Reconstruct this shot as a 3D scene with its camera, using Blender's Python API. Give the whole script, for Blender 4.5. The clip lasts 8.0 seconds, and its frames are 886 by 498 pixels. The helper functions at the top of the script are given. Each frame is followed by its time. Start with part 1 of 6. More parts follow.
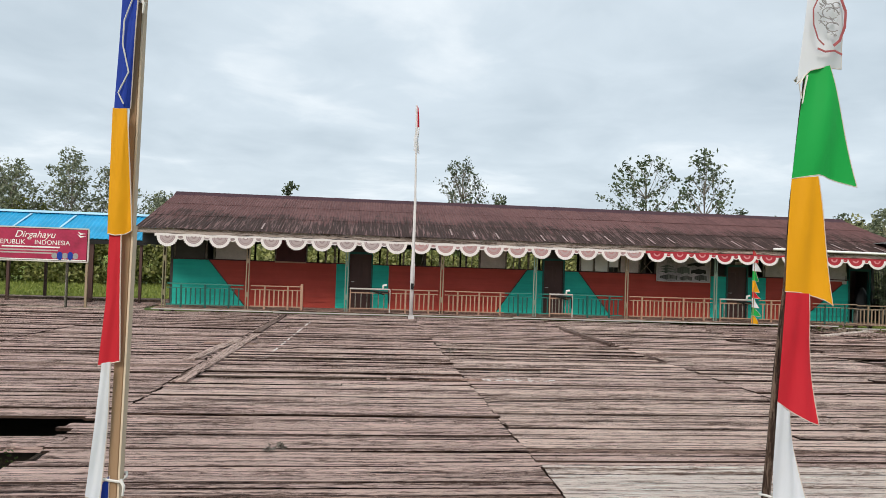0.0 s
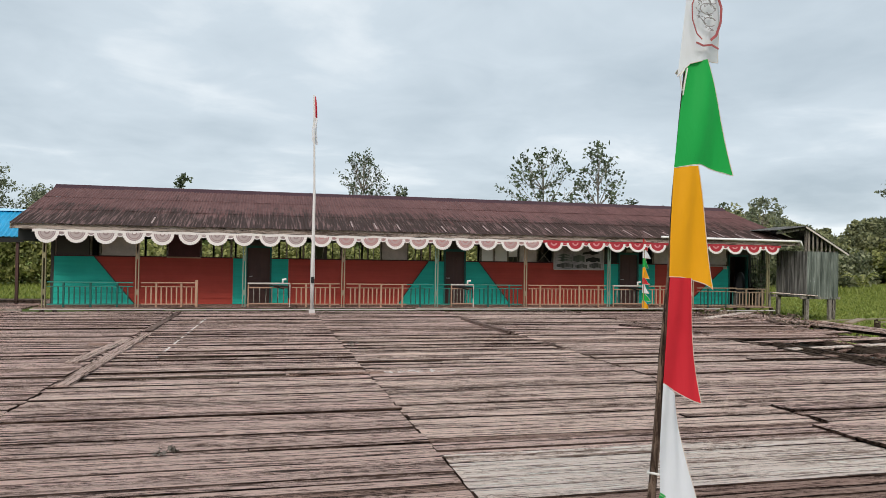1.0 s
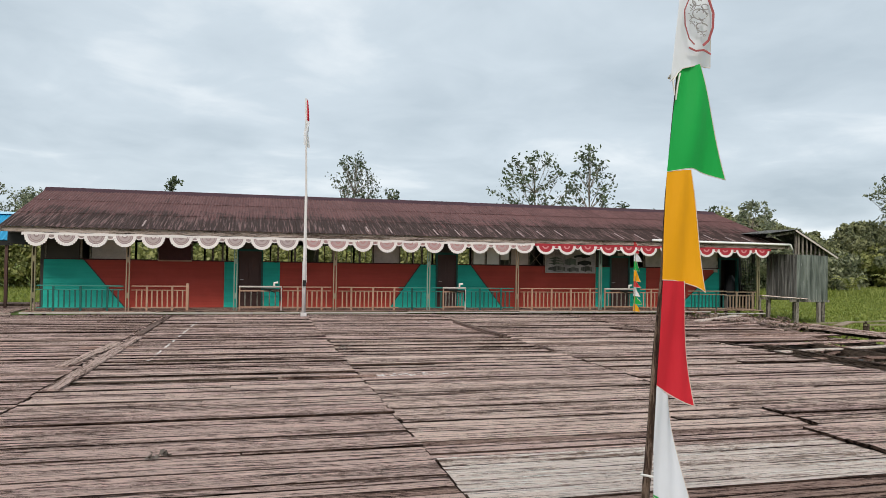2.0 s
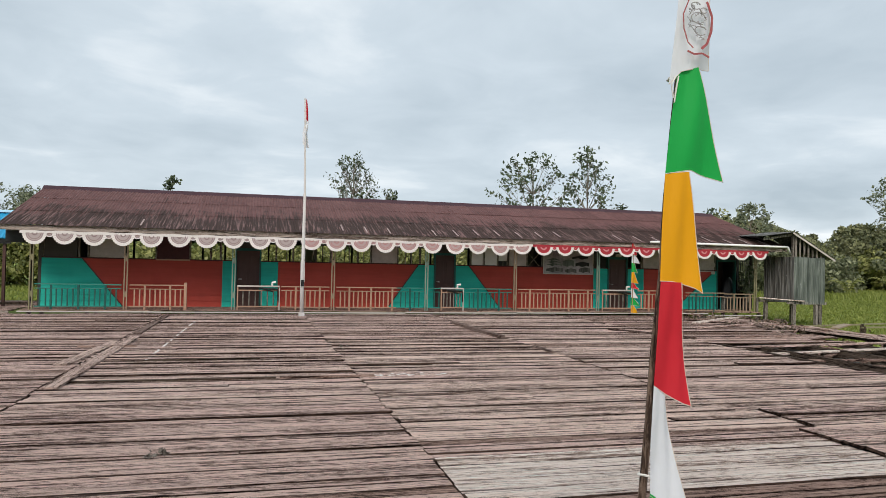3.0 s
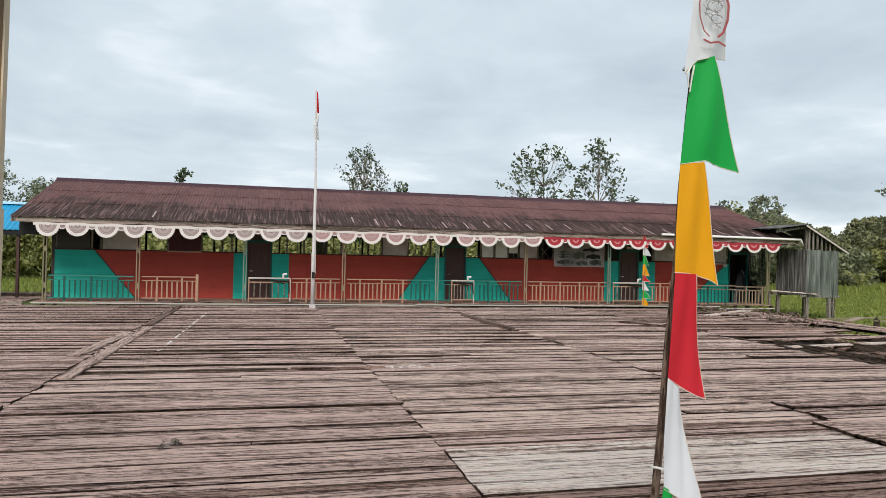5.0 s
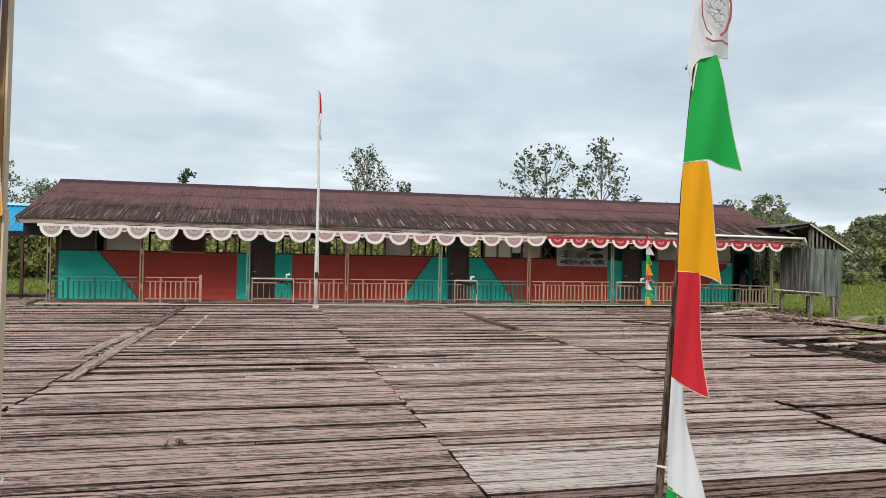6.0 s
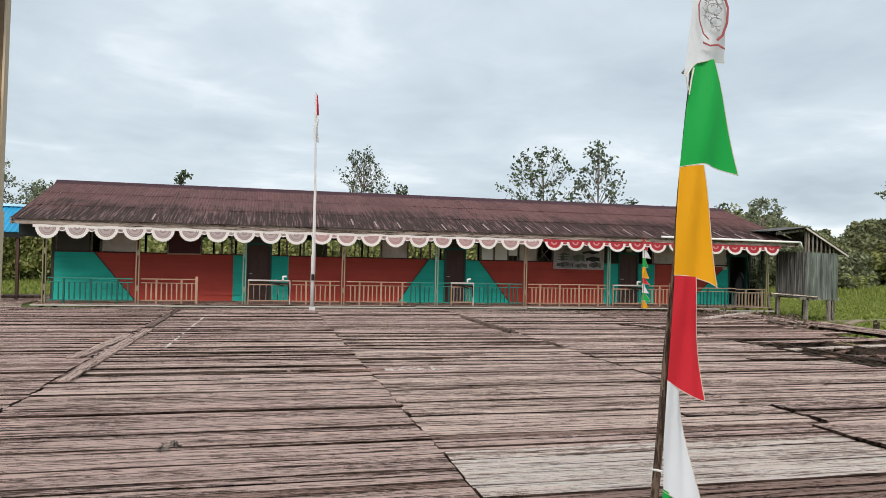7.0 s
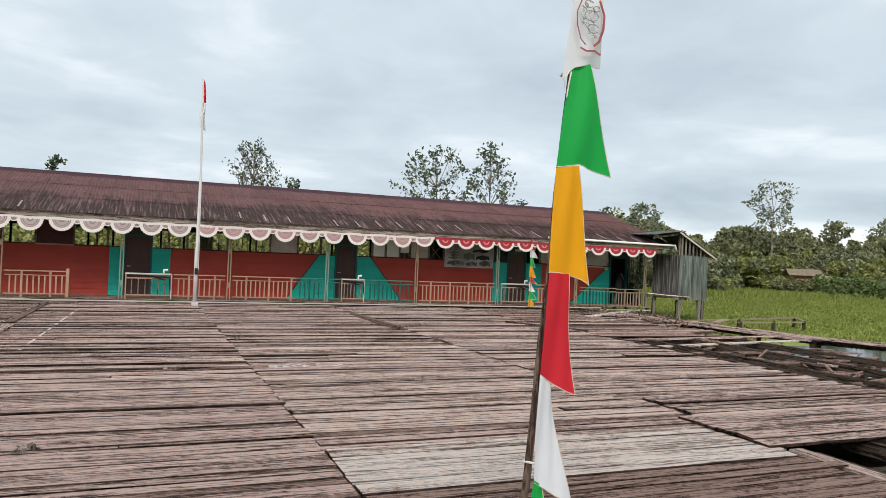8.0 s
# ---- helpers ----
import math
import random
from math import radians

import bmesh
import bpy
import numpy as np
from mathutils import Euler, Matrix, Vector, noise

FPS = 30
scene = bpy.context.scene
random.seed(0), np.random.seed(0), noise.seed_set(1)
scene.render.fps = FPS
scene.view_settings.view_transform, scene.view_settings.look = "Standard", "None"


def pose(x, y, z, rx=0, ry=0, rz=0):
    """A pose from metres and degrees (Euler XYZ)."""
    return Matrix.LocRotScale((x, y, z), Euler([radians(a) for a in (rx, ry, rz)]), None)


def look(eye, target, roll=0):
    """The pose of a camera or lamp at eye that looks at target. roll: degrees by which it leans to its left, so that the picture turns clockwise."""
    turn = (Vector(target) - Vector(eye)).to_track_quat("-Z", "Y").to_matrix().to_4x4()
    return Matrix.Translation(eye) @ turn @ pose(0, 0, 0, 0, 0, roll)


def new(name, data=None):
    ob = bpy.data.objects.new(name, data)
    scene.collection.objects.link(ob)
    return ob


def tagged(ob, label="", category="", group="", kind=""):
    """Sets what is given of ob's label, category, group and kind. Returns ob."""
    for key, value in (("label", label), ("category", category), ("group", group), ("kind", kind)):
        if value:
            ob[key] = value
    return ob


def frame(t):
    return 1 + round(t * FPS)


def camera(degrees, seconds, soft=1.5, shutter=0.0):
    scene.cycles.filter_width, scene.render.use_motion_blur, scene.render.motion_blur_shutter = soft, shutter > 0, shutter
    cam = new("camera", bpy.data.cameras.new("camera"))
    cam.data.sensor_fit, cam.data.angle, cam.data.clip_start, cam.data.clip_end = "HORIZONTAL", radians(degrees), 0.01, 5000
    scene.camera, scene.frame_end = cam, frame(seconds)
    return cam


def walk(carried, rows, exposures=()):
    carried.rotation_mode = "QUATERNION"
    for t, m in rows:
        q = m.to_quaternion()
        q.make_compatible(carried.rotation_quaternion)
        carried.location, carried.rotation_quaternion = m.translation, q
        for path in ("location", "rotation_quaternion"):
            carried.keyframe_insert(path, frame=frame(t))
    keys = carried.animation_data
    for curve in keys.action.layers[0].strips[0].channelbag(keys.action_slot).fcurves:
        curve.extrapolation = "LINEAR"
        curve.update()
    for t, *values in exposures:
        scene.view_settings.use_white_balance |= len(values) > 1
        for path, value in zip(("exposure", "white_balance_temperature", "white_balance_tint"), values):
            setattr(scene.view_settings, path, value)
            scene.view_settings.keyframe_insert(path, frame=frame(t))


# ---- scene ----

import itertools

cam = camera(63.1, 8.0, soft=0.8)
PATH = [
    (0, (-1.508, -0.901, 1.656), (-1.295, 1.087, 1.699), 1.9),
    (0.2, (-1.492, -0.893, 1.656), (-1.16, 1.079, 1.678), 2.0),
    (0.5, (-1.469, -0.881, 1.657), (-1.092, 1.083, 1.677), 0.9),
    (0.8, (-1.466, -0.867, 1.655), (-1.017, 1.082, 1.681), 0.8),
    (1, (-1.464, -0.858, 1.653), (-0.985, 1.083, 1.68), 0.9),
    (1.5, (-1.473, -0.853, 1.654), (-0.989, 1.087, 1.688), 0.7),
    (1.7, (-1.476, -0.857, 1.654), (-0.986, 1.081, 1.689), 0.7),
    (2.8, (-1.49, -0.882, 1.651), (-0.968, 1.049, 1.688), 1.4),
    (3, (-1.493, -0.886, 1.651), (-0.986, 1.048, 1.689), 1.2),
    (3.5, (-1.498, -0.89, 1.643), (-1.001, 1.047, 1.674), 1.4),
    (4, (-1.497, -0.86, 1.642), (-1.002, 1.078, 1.647), 1.4),
    (4.5, (-1.498, -0.865, 1.647), (-1.018, 1.076, 1.655), 1.3),
    (4.7, (-1.498, -0.866, 1.646), (-1.018, 1.076, 1.659), 1.3),
    (5.8, (-1.499, -0.869, 1.644), (-1.019, 1.072, 1.662), 1.15),
    (6, (-1.499, -0.87, 1.643), (-1.027, 1.073, 1.659), 1.1),
    (6.5, (-1.498, -0.867, 1.644), (-1.016, 1.074, 1.661), 1.2),
    (7, (-1.499, -0.869, 1.645), (-1.018, 1.072, 1.668), 1.3),
    (7.5, (-1.504, -0.864, 1.64), (-1.014, 1.075, 1.658), 1.5),
    (7.7, (-1.469, -0.864, 1.641), (-0.911, 1.057, 1.655), 1.7),
    (8, (-1.435, -0.868, 1.634), (-0.674, 0.981, 1.659), 2.4),
]
walk(cam, [(t, look(eye, target, roll)) for t, eye, target, roll in PATH], [(0.0, 0.40, 6850, 13), (0.8, 0.30, 6850, 13), (3.0, 0.30, 6850, 13), (3.8, 0.37, 6850, 13), (8.0, 0.38, 6850, 13)])

# ---------------------------------------------------------------- sky and light
world = bpy.data.worlds.new("overcast_sky")
scene.world = world
world.use_nodes = True
wn, wl = world.node_tree.nodes, world.node_tree.links
wn.clear()


def wnode(kind, **values):
    n = wn.new(kind)
    for k, v in values.items():
        n.inputs[k].default_value = v
    return n


SUN_UP, SUN_ROUND = radians(40), radians(205)
sky = wn.new("ShaderNodeTexSky")
sky.sky_type = "NISHITA"
sky.sun_disc = False
sky.sun_elevation, sky.sun_rotation = SUN_UP, SUN_ROUND
sky_dim = wn.new("ShaderNodeVectorMath")
sky_dim.operation = "SCALE"
sky_dim.inputs["Scale"].default_value = 0.09
wl.new(sky.outputs[0], sky_dim.inputs[0])
coord = wn.new("ShaderNodeTexCoord")
sep = wn.new("ShaderNodeSeparateXYZ")
wl.new(coord.outputs["Generated"], sep.inputs[0])


def wmath(op, a, b=None):
    n = wn.new("ShaderNodeMath")
    n.operation = op
    for i, v in enumerate((a, b)):
        if v is None:
            continue
        if isinstance(v, (int, float)):
            n.inputs[i].default_value = v
        else:
            wl.new(v, n.inputs[i])
    return n.outputs[0]


# clouds lie on a flat layer, so they draw together towards the horizon
lift = wmath("ADD", wmath("MAXIMUM", sep.outputs[2], 0.0), 0.16)
flat = wn.new("ShaderNodeCombineXYZ")
wl.new(wmath("DIVIDE", sep.outputs[0], lift), flat.inputs[0])
wl.new(wmath("DIVIDE", sep.outputs[1], lift), flat.inputs[1])
banks = wnode("ShaderNodeTexNoise", Scale=0.75, Detail=6.0, Roughness=0.5, Distortion=0.35)
wisps = wnode("ShaderNodeTexNoise", Scale=2.6, Detail=7.0, Roughness=0.55, Distortion=0.6)
wl.new(flat.outputs[0], banks.inputs["Vector"])
wl.new(flat.outputs[0], wisps.inputs["Vector"])
mixed = wmath("ADD", wmath("MULTIPLY", banks.outputs[0], 0.76), wmath("MULTIPLY", wisps.outputs[0], 0.24))
# a greyer bank lies low in the east
low_bank = wmath("MAXIMUM", wmath("SUBTRACT", 1.0, wmath("DIVIDE", wmath("ABSOLUTE", wmath("SUBTRACT", sep.outputs[2], 0.098)), 0.052)), 0.0)
clear_strip = wmath("MAXIMUM", wmath("SUBTRACT", 1.0, wmath("DIVIDE", wmath("ABSOLUTE", wmath("SUBTRACT", sep.outputs[2], 0.042)), 0.03)), 0.0)
eastward = wmath("MINIMUM", wmath("MAXIMUM", wmath("MULTIPLY", wmath("SUBTRACT", sep.outputs[0], 0.33), 3.0), 0.0), 1.0)
mixed = wmath("SUBTRACT", mixed, wmath("MULTIPLY", wmath("MULTIPLY", low_bank, eastward), 0.17))
mixed = wmath("ADD", mixed, wmath("MULTIPLY", wmath("MULTIPLY", clear_strip, eastward), 0.16))
westward = wmath("MINIMUM", wmath("MAXIMUM", wmath("MULTIPLY", wmath("SUBTRACT", 0.15, sep.outputs[0]), 2.0), 0.0), 1.0)
mixed = wmath("SUBTRACT", mixed, wmath("MULTIPLY", westward, 0.05))
ramp = wn.new("ShaderNodeValToRGB")
ramp.color_ramp.elements[0].position, ramp.color_ramp.elements[0].color = 0.30, (0.372, 0.468, 0.545, 1)
ramp.color_ramp.elements[1].position, ramp.color_ramp.elements[1].color = 0.67, (0.81, 0.89, 0.94, 1)
mid = ramp.color_ramp.elements.new(0.5)
mid.color = (0.513, 0.618, 0.700, 1)
wl.new(mixed, ramp.inputs[0])
blend = wn.new("ShaderNodeMix")
blend.data_type = "RGBA"
blend.inputs[0].default_value = 0.94
wl.new(sky_dim.outputs[0], blend.inputs[6])
wl.new(ramp.outputs[0], blend.inputs[7])
background = wnode("ShaderNodeBackground", Strength=1.0)
wl.new(blend.outputs[2], background.inputs[0])
wl.new(background.outputs[0], wn.new("ShaderNodeOutputWorld").inputs[0])

sun = new("sun", bpy.data.lights.new("sun", "SUN"))
sun.data.energy, sun.data.angle, sun.data.color = 2.0, radians(25), (1.0, 0.955, 0.90)
sun_dir = Vector((math.sin(SUN_ROUND) * math.cos(SUN_UP), math.cos(SUN_ROUND) * math.cos(SUN_UP), math.sin(SUN_UP)))
sun.matrix_world = look(sun_dir * 60, (0, 0, 0))


# ---------------------------------------------------------------- materials
class Nodes:
    """A small wrapper to write node materials in few lines."""

    def __init__(self, name):
        self.mat = bpy.data.materials.new(name)
        self.mat.use_nodes = True
        self.nt = self.mat.node_tree
        self.bsdf = self.nt.nodes["Principled BSDF"]

    def link(self, a, b):
        self.nt.links.new(a, b)

    def put(self, socket, v):
        if isinstance(v, bpy.types.NodeSocket):
            self.link(v, socket)
        else:
            socket.default_value = v

    def math(self, op, a, b=0.0, clamp=False):
        n = self.nt.nodes.new("ShaderNodeMath")
        n.operation, n.use_clamp = op, clamp
        self.put(n.inputs[0], a)
        self.put(n.inputs[1], b)
        return n.outputs[0]

    def coords(self, which="Object", scale=(1, 1, 1), offset=None):
        tc = self.nt.nodes.new("ShaderNodeTexCoord")
        src = tc.outputs[which] if which != "World" else self.nt.nodes.new("ShaderNodeNewGeometry").outputs["Position"]
        m = self.nt.nodes.new("ShaderNodeMapping")
        self.link(src, m.inputs["Vector"])
        m.inputs["Scale"].default_value = scale
        if offset is not None:
            c = self.nt.nodes.new("ShaderNodeCombineXYZ")
            for i in range(3):
                self.link(offset, c.inputs[i])
            self.link(c.outputs[0], m.inputs["Location"])
        return m.outputs[0]

    def noise(self, vec, scale, detail=4.0, rough=0.55, distort=0.0):
        n = self.nt.nodes.new("ShaderNodeTexNoise")
        self.link(vec, n.inputs["Vector"])
        n.inputs["Scale"].default_value, n.inputs["Detail"].default_value = scale, detail
        n.inputs["Roughness"].default_value, n.inputs["Distortion"].default_value = rough, distort
        return n.outputs[0]

    def ramp(self, fac, stops):
        n = self.nt.nodes.new("ShaderNodeValToRGB")
        e = n.color_ramp.elements
        for i, (p, c) in enumerate(stops):
            el = e[i] if i < 2 else e.new(p)
            el.position = p
            el.color = (*c, 1) if len(c) == 3 else c
        self.link(fac, n.inputs[0])
        return n.outputs[0]

    def mask(self, fac, lo, hi):
        n = self.nt.nodes.new("ShaderNodeMapRange")
        n.inputs["From Min"].default_value, n.inputs["From Max"].default_value = lo, hi
        self.link(fac, n.inputs["Value"])
        return n.outputs[0]

    def mix(self, fac, a, b, mode="MIX"):
        n = self.nt.nodes.new("ShaderNodeMix")
        n.data_type, n.blend_type = "RGBA", mode
        self.put(n.inputs[0], fac)
        self.put(n.inputs[6], (*a, 1) if isinstance(a, tuple) else a)
        self.put(n.inputs[7], (*b, 1) if isinstance(b, tuple) else b)
        return n.outputs[2]

    def random(self):
        """A number of its own for every object and every loose piece of a mesh."""
        a = self.nt.nodes.new("ShaderNodeObjectInfo").outputs["Random"]
        b = self.nt.nodes.new("ShaderNodeNewGeometry").outputs["Random Per Island"]
        return self.math("FRACT", self.math("ADD", a, b))

    def bump(self, height, strength=0.4, distance=0.01):
        n = self.nt.nodes.new("ShaderNodeBump")
        n.inputs["Strength"].default_value, n.inputs["Distance"].default_value = strength, distance
        self.link(height, n.inputs["Height"])
        self.link(n.outputs[0], self.bsdf.inputs["Normal"])

    def done(self, color, rough=0.8, metal=0.0, spec=0.3):
        self.put(self.bsdf.inputs["Base Color"], color if isinstance(color, bpy.types.NodeSocket) else (*color, 1))
        self.put(self.bsdf.inputs["Roughness"], rough)
        self.put(self.bsdf.inputs["Metallic"], metal)
        self.bsdf.inputs["Specular IOR Level"].default_value = spec
        return self.mat


def weathered_wood(name, dark, middle, light, grain_axis=0, contrast=1.0, rough=0.85, lines=0.80, sheen=0.2):
    """Grey sawn timber: long grain along one axis, dark cracks, pale worn ridges with painted highlights, blotches."""
    m = Nodes(name)
    r = m.random()
    far = m.math("MULTIPLY", r, 37.0)

    def stretched(across, along, offset=True):
        k = [across] * 3
        k[grain_axis] = along
        return m.coords("World", k, far if offset else None)

    g1 = m.noise(stretched(17.0, 0.75), 1.0, 8.0, 0.70, 0.5)
    g2 = m.noise(stretched(95.0, 5.0), 1.0, 5.0, 0.62, 0.6)
    ridge = m.noise(stretched(22.0, 0.50), 1.0, 6.0, 0.62, 0.9)
    band = m.noise(stretched(10.0, 0.32), 1.0, 4.0, 0.55, 0.7)
    blot = m.noise(stretched(4.2, 0.9, False), 1.0, 6.0, 0.65, 0.6)
    speck = m.noise(stretched(32.0, 7.0), 1.0, 9.0, 0.78, 1.0)
    h = m.noise(stretched(58.0, 2.2), 1.0, 6.0, 0.68, 0.6)
    grain = m.math("ADD", m.math("MULTIPLY", g1, 0.36), m.math("MULTIPLY", g2, 0.64))
    lean = m.math("MULTIPLY", m.math("SUBTRACT", m.math("POWER", r, 0.6), 0.62), 0.115 * contrast)
    v = m.math("ADD", m.math("ADD", grain, lean), m.math("ADD", m.math("MULTIPLY", m.math("SUBTRACT", blot, 0.5), 0.36), m.math("MULTIPLY", m.math("SUBTRACT", speck, 0.5), 0.95)))
    v = m.math("ADD", v, m.math("ADD", m.math("MULTIPLY", m.math("SUBTRACT", ridge, 0.5), 0.45), m.math("MULTIPLY", m.math("SUBTRACT", band, 0.5), 0.45)))
    col = m.ramp(v, [(0.376, dark), (0.530, light), (0.442, middle)])
    crack = m.mask(g1, 0.42, 0.385)
    col = m.mix(crack, col, tuple(c * 0.4 for c in dark))
    groove = m.math("MULTIPLY", m.math("MULTIPLY", m.mask(ridge, 0.40, 0.345), m.mask(speck, 0.60, 0.48)), lines)
    col = m.mix(groove, col, tuple(c * 0.5 for c in dark))
    col = m.mix(m.math("MULTIPLY", m.mask(h, 0.575, 0.62), lines), col, tuple(c * 0.55 for c in dark))
    # highlights on the ridges are put into the colour as a paler tint
    col = m.mix(m.math("MULTIPLY", m.math("MULTIPLY", m.mask(ridge, 0.54, 0.60), m.mask(speck, 0.46, 0.56)), 0.8), col, tuple(min(1, c * 1.28) for c in light))
    col = m.mix(m.math("MULTIPLY", m.mask(h, 0.43, 0.37), 0.45), col, tuple(min(1, c * 1.12) for c in light))
    relief = m.math("ADD", grain, m.math("ADD", m.math("MULTIPLY", speck, 0.9), m.math("ADD", m.math("MULTIPLY", ridge, 0.9), m.math("MULTIPLY", band, 1.6))))
    m.bump(m.math("SUBTRACT", relief, m.math("MULTIPLY", h, 0.6)), 1.0, 0.045)
    return m.done(col, rough, 0, sheen)


def painted_wood(name, color, wear, grain_axis=0, wear_amount=0.5, rough=0.55, gloss=0.35):
    """Paint on sawn boards: streaky along the board, rubbed through in places, dusty."""
    m = Nodes(name)
    far = m.math("MULTIPLY", m.random(), 29.0)
    s = [9.0, 9.0, 9.0]
    s[grain_axis] = 0.5
    g = m.noise(m.coords("Object", s, far), 1.0, 6.0, 0.65)
    big = m.noise(m.coords("World", (0.8, 0.8, 0.8)), 1.0, 5.0, 0.6)
    shade = m.math("MULTIPLY", m.random(), 0.30)
    color_b = m.mix(shade, color, tuple(c * 0.55 for c in color))
    tone = m.mix(m.math("MULTIPLY", m.mask(g, 0.35, 0.7), 0.5), color_b, tuple(c * 0.62 for c in color))
    tone = m.mix(m.math("MULTIPLY", m.mask(big, 0.45, 0.75), 0.35), tone, tuple(min(1, c * 1.35 + 0.015) for c in color))
    rub = m.math("MULTIPLY", m.mask(g, 0.63, 0.72), wear_amount)
    col = m.mix(rub, tone, wear)
    m.bump(g, 0.25, 0.006)
    return m.done(col, rough, 0, gloss)


def cloth_material(name, color, back=0.25):
    """Thin synthetic flag cloth, that lets some light through."""
    m = Nodes(name)
    w1 = m.noise(m.coords("Object", (1, 1, 1)), 5.0, 4.0, 0.6)
    w2 = m.noise(m.coords("Object", (1, 1, 1)), 420.0, 2.0, 0.5)
    col = m.mix(m.math("MULTIPLY", m.mask(w1, 0.3, 0.7), 0.22), color, tuple(c * 0.8 for c in color))
    w3 = m.noise(m.coords("Object", (7, 7, 2.5)), 1.0, 5.0, 0.5, 0.8)
    m.bump(m.math("ADD", w3, m.math("MULTIPLY", w2, 0.04)), 0.55, 0.025)
    m.done(col, 0.65, 0, 0.25)
    tr = m.nt.nodes.new("ShaderNodeBsdfTranslucent")
    m.link(col, tr.inputs[0])
    mx = m.nt.nodes.new("ShaderNodeMixShader")
    mx.inputs[0].default_value = back
    out = m.nt.nodes["Material Output"]
    m.link(m.bsdf.outputs[0], mx.inputs[1])
    m.link(tr.outputs[0], mx.inputs[2])
    m.link(mx.outputs[0], out.inputs[0])
    return m.mat


def plain(name, color, rough=0.6, vary=0.25, scale=3.0, metal=0.0, spec=0.3):
    m = Nodes(name)
    n1 = m.noise(m.coords("World", (1, 1, 1)), scale, 6.0, 0.6)
    n2 = m.noise(m.coords("World", (1, 1, 1)), scale * 14, 3.0, 0.6)
    v = m.math("ADD", m.math("MULTIPLY", n1, 0.7), m.math("MULTIPLY", n2, 0.3))
    col = m.mix(m.mask(v, 0.35, 0.68), tuple(c * (1 - vary) for c in color), tuple(min(1, c * (1 + vary)) for c in color))
    m.bump(n2, 0.15, 0.004)
    return m.done(col, rough, metal, spec)


def leaf_material(name, dark, light, back=0.35):
    m = Nodes(name)
    r = m.nt.nodes.new("ShaderNodeNewGeometry").outputs["Random Per Island"]
    n = m.noise(m.coords("World", (1, 1, 1)), 0.35, 3.0, 0.5)
    v = m.math("ADD", m.math("MULTIPLY", r, 0.65), m.math("MULTIPLY", n, 0.35))
    col = m.ramp(v, [(0.15, dark), (0.85, light)])
    m.done(col, 0.5, 0, 0.35)
    tr = m.nt.nodes.new("ShaderNodeBsdfTranslucent")
    m.link(col, tr.inputs[0])
    mx = m.nt.nodes.new("ShaderNodeMixShader")
    mx.inputs[0].default_value = back
    m.link(m.bsdf.outputs[0], mx.inputs[1])
    m.link(tr.outputs[0], mx.inputs[2])
    m.link(mx.outputs[0], m.nt.nodes["Material Output"].inputs[0])
    return m.mat


def zinc_roof(name):
    """Maroon-painted corrugated sheet: faded paint, black mould running down, pale lap edges."""
    m = Nodes(name)
    r = m.random()
    far = m.math("MULTIPLY", r, 23.0)
    streak = m.noise(m.coords("World", (13.0, 0.7, 0.7)), 1.0, 7.0, 0.74)
    patch = m.noise(m.coords("World", (0.55, 0.9, 0.9)), 1.0, 5.0, 0.6, 0.5)
    fine = m.noise(m.coords("Object", (6, 3, 3), far), 1.0, 5.0, 0.6)
    base = m.ramp(m.math("ADD", m.math("MULTIPLY", fine, 0.85), m.math("MULTIPLY", r, 0.15)),
                  [(0.25, (0.088, 0.040, 0.038)), (0.75, (0.172, 0.084, 0.079))])
    sep = m.nt.nodes.new("ShaderNodeSeparateXYZ")
    m.link(m.nt.nodes.new("ShaderNodeNewGeometry").outputs["Position"], sep.inputs[0])
    low = m.mask(sep.outputs[2], 3.55, 2.75)
    v = m.math("ADD", m.math("ADD", m.math("MULTIPLY", streak, 0.6), m.math("MULTIPLY", patch, 0.4)), m.math("MULTIPLY", low, 0.27))
    mould = m.math("MULTIPLY", m.mask(v, 0.575, 0.66), 0.95)
    col = m.mix(mould, base, (0.036, 0.020, 0.016))
    # pale comb of the corrugation is put into the colour, low on the slope
    pale_comb = m.noise(m.coords("World", (20.0, 0.9, 0.9)), 1.0, 5.0, 0.62)
    col = m.mix(m.math("MULTIPLY", m.math("MULTIPLY", m.mask(pale_comb, 0.53, 0.60), low), 0.85), col, (0.20, 0.122, 0.114))
    m.bump(fine, 0.2, 0.004)
    return m.done(col, 0.7, 0.0, 0.18)


M = {}
M["deck"] = weathered_wood("weathered_deck_timber", (0.070, 0.036, 0.026), (0.293, 0.181, 0.146), (0.784, 0.564, 0.494), rough=0.85, lines=0.75, sheen=0.20)
M["deck_lighter"] = weathered_wood("lighter_deck_timber", (0.083, 0.044, 0.032), (0.358, 0.231, 0.182), (0.843, 0.627, 0.538), rough=0.85, lines=0.75, sheen=0.22)
M["deck_dark"] = weathered_wood("damp_deck_timber", (0.045, 0.025, 0.018), (0.191, 0.112, 0.087), (0.450, 0.304, 0.250), sheen=0.08)
M["deck_y"] = weathered_wood("weathered_cross_timber", (0.064, 0.032, 0.022), (0.324, 0.209, 0.168), (0.686, 0.512, 0.442), grain_axis=1, sheen=0.08)
M["deck_dark_y"] = weathered_wood("dark_cross_timber", (0.030, 0.016, 0.013), (0.108, 0.066, 0.054), (0.254, 0.181, 0.154), grain_axis=1, sheen=0.08)
M["deck_deeper"] = weathered_wood("deeper_deck_timber", (0.064, 0.033, 0.024), (0.264, 0.163, 0.131), (0.746, 0.537, 0.466), lines=0.75, sheen=0.20)
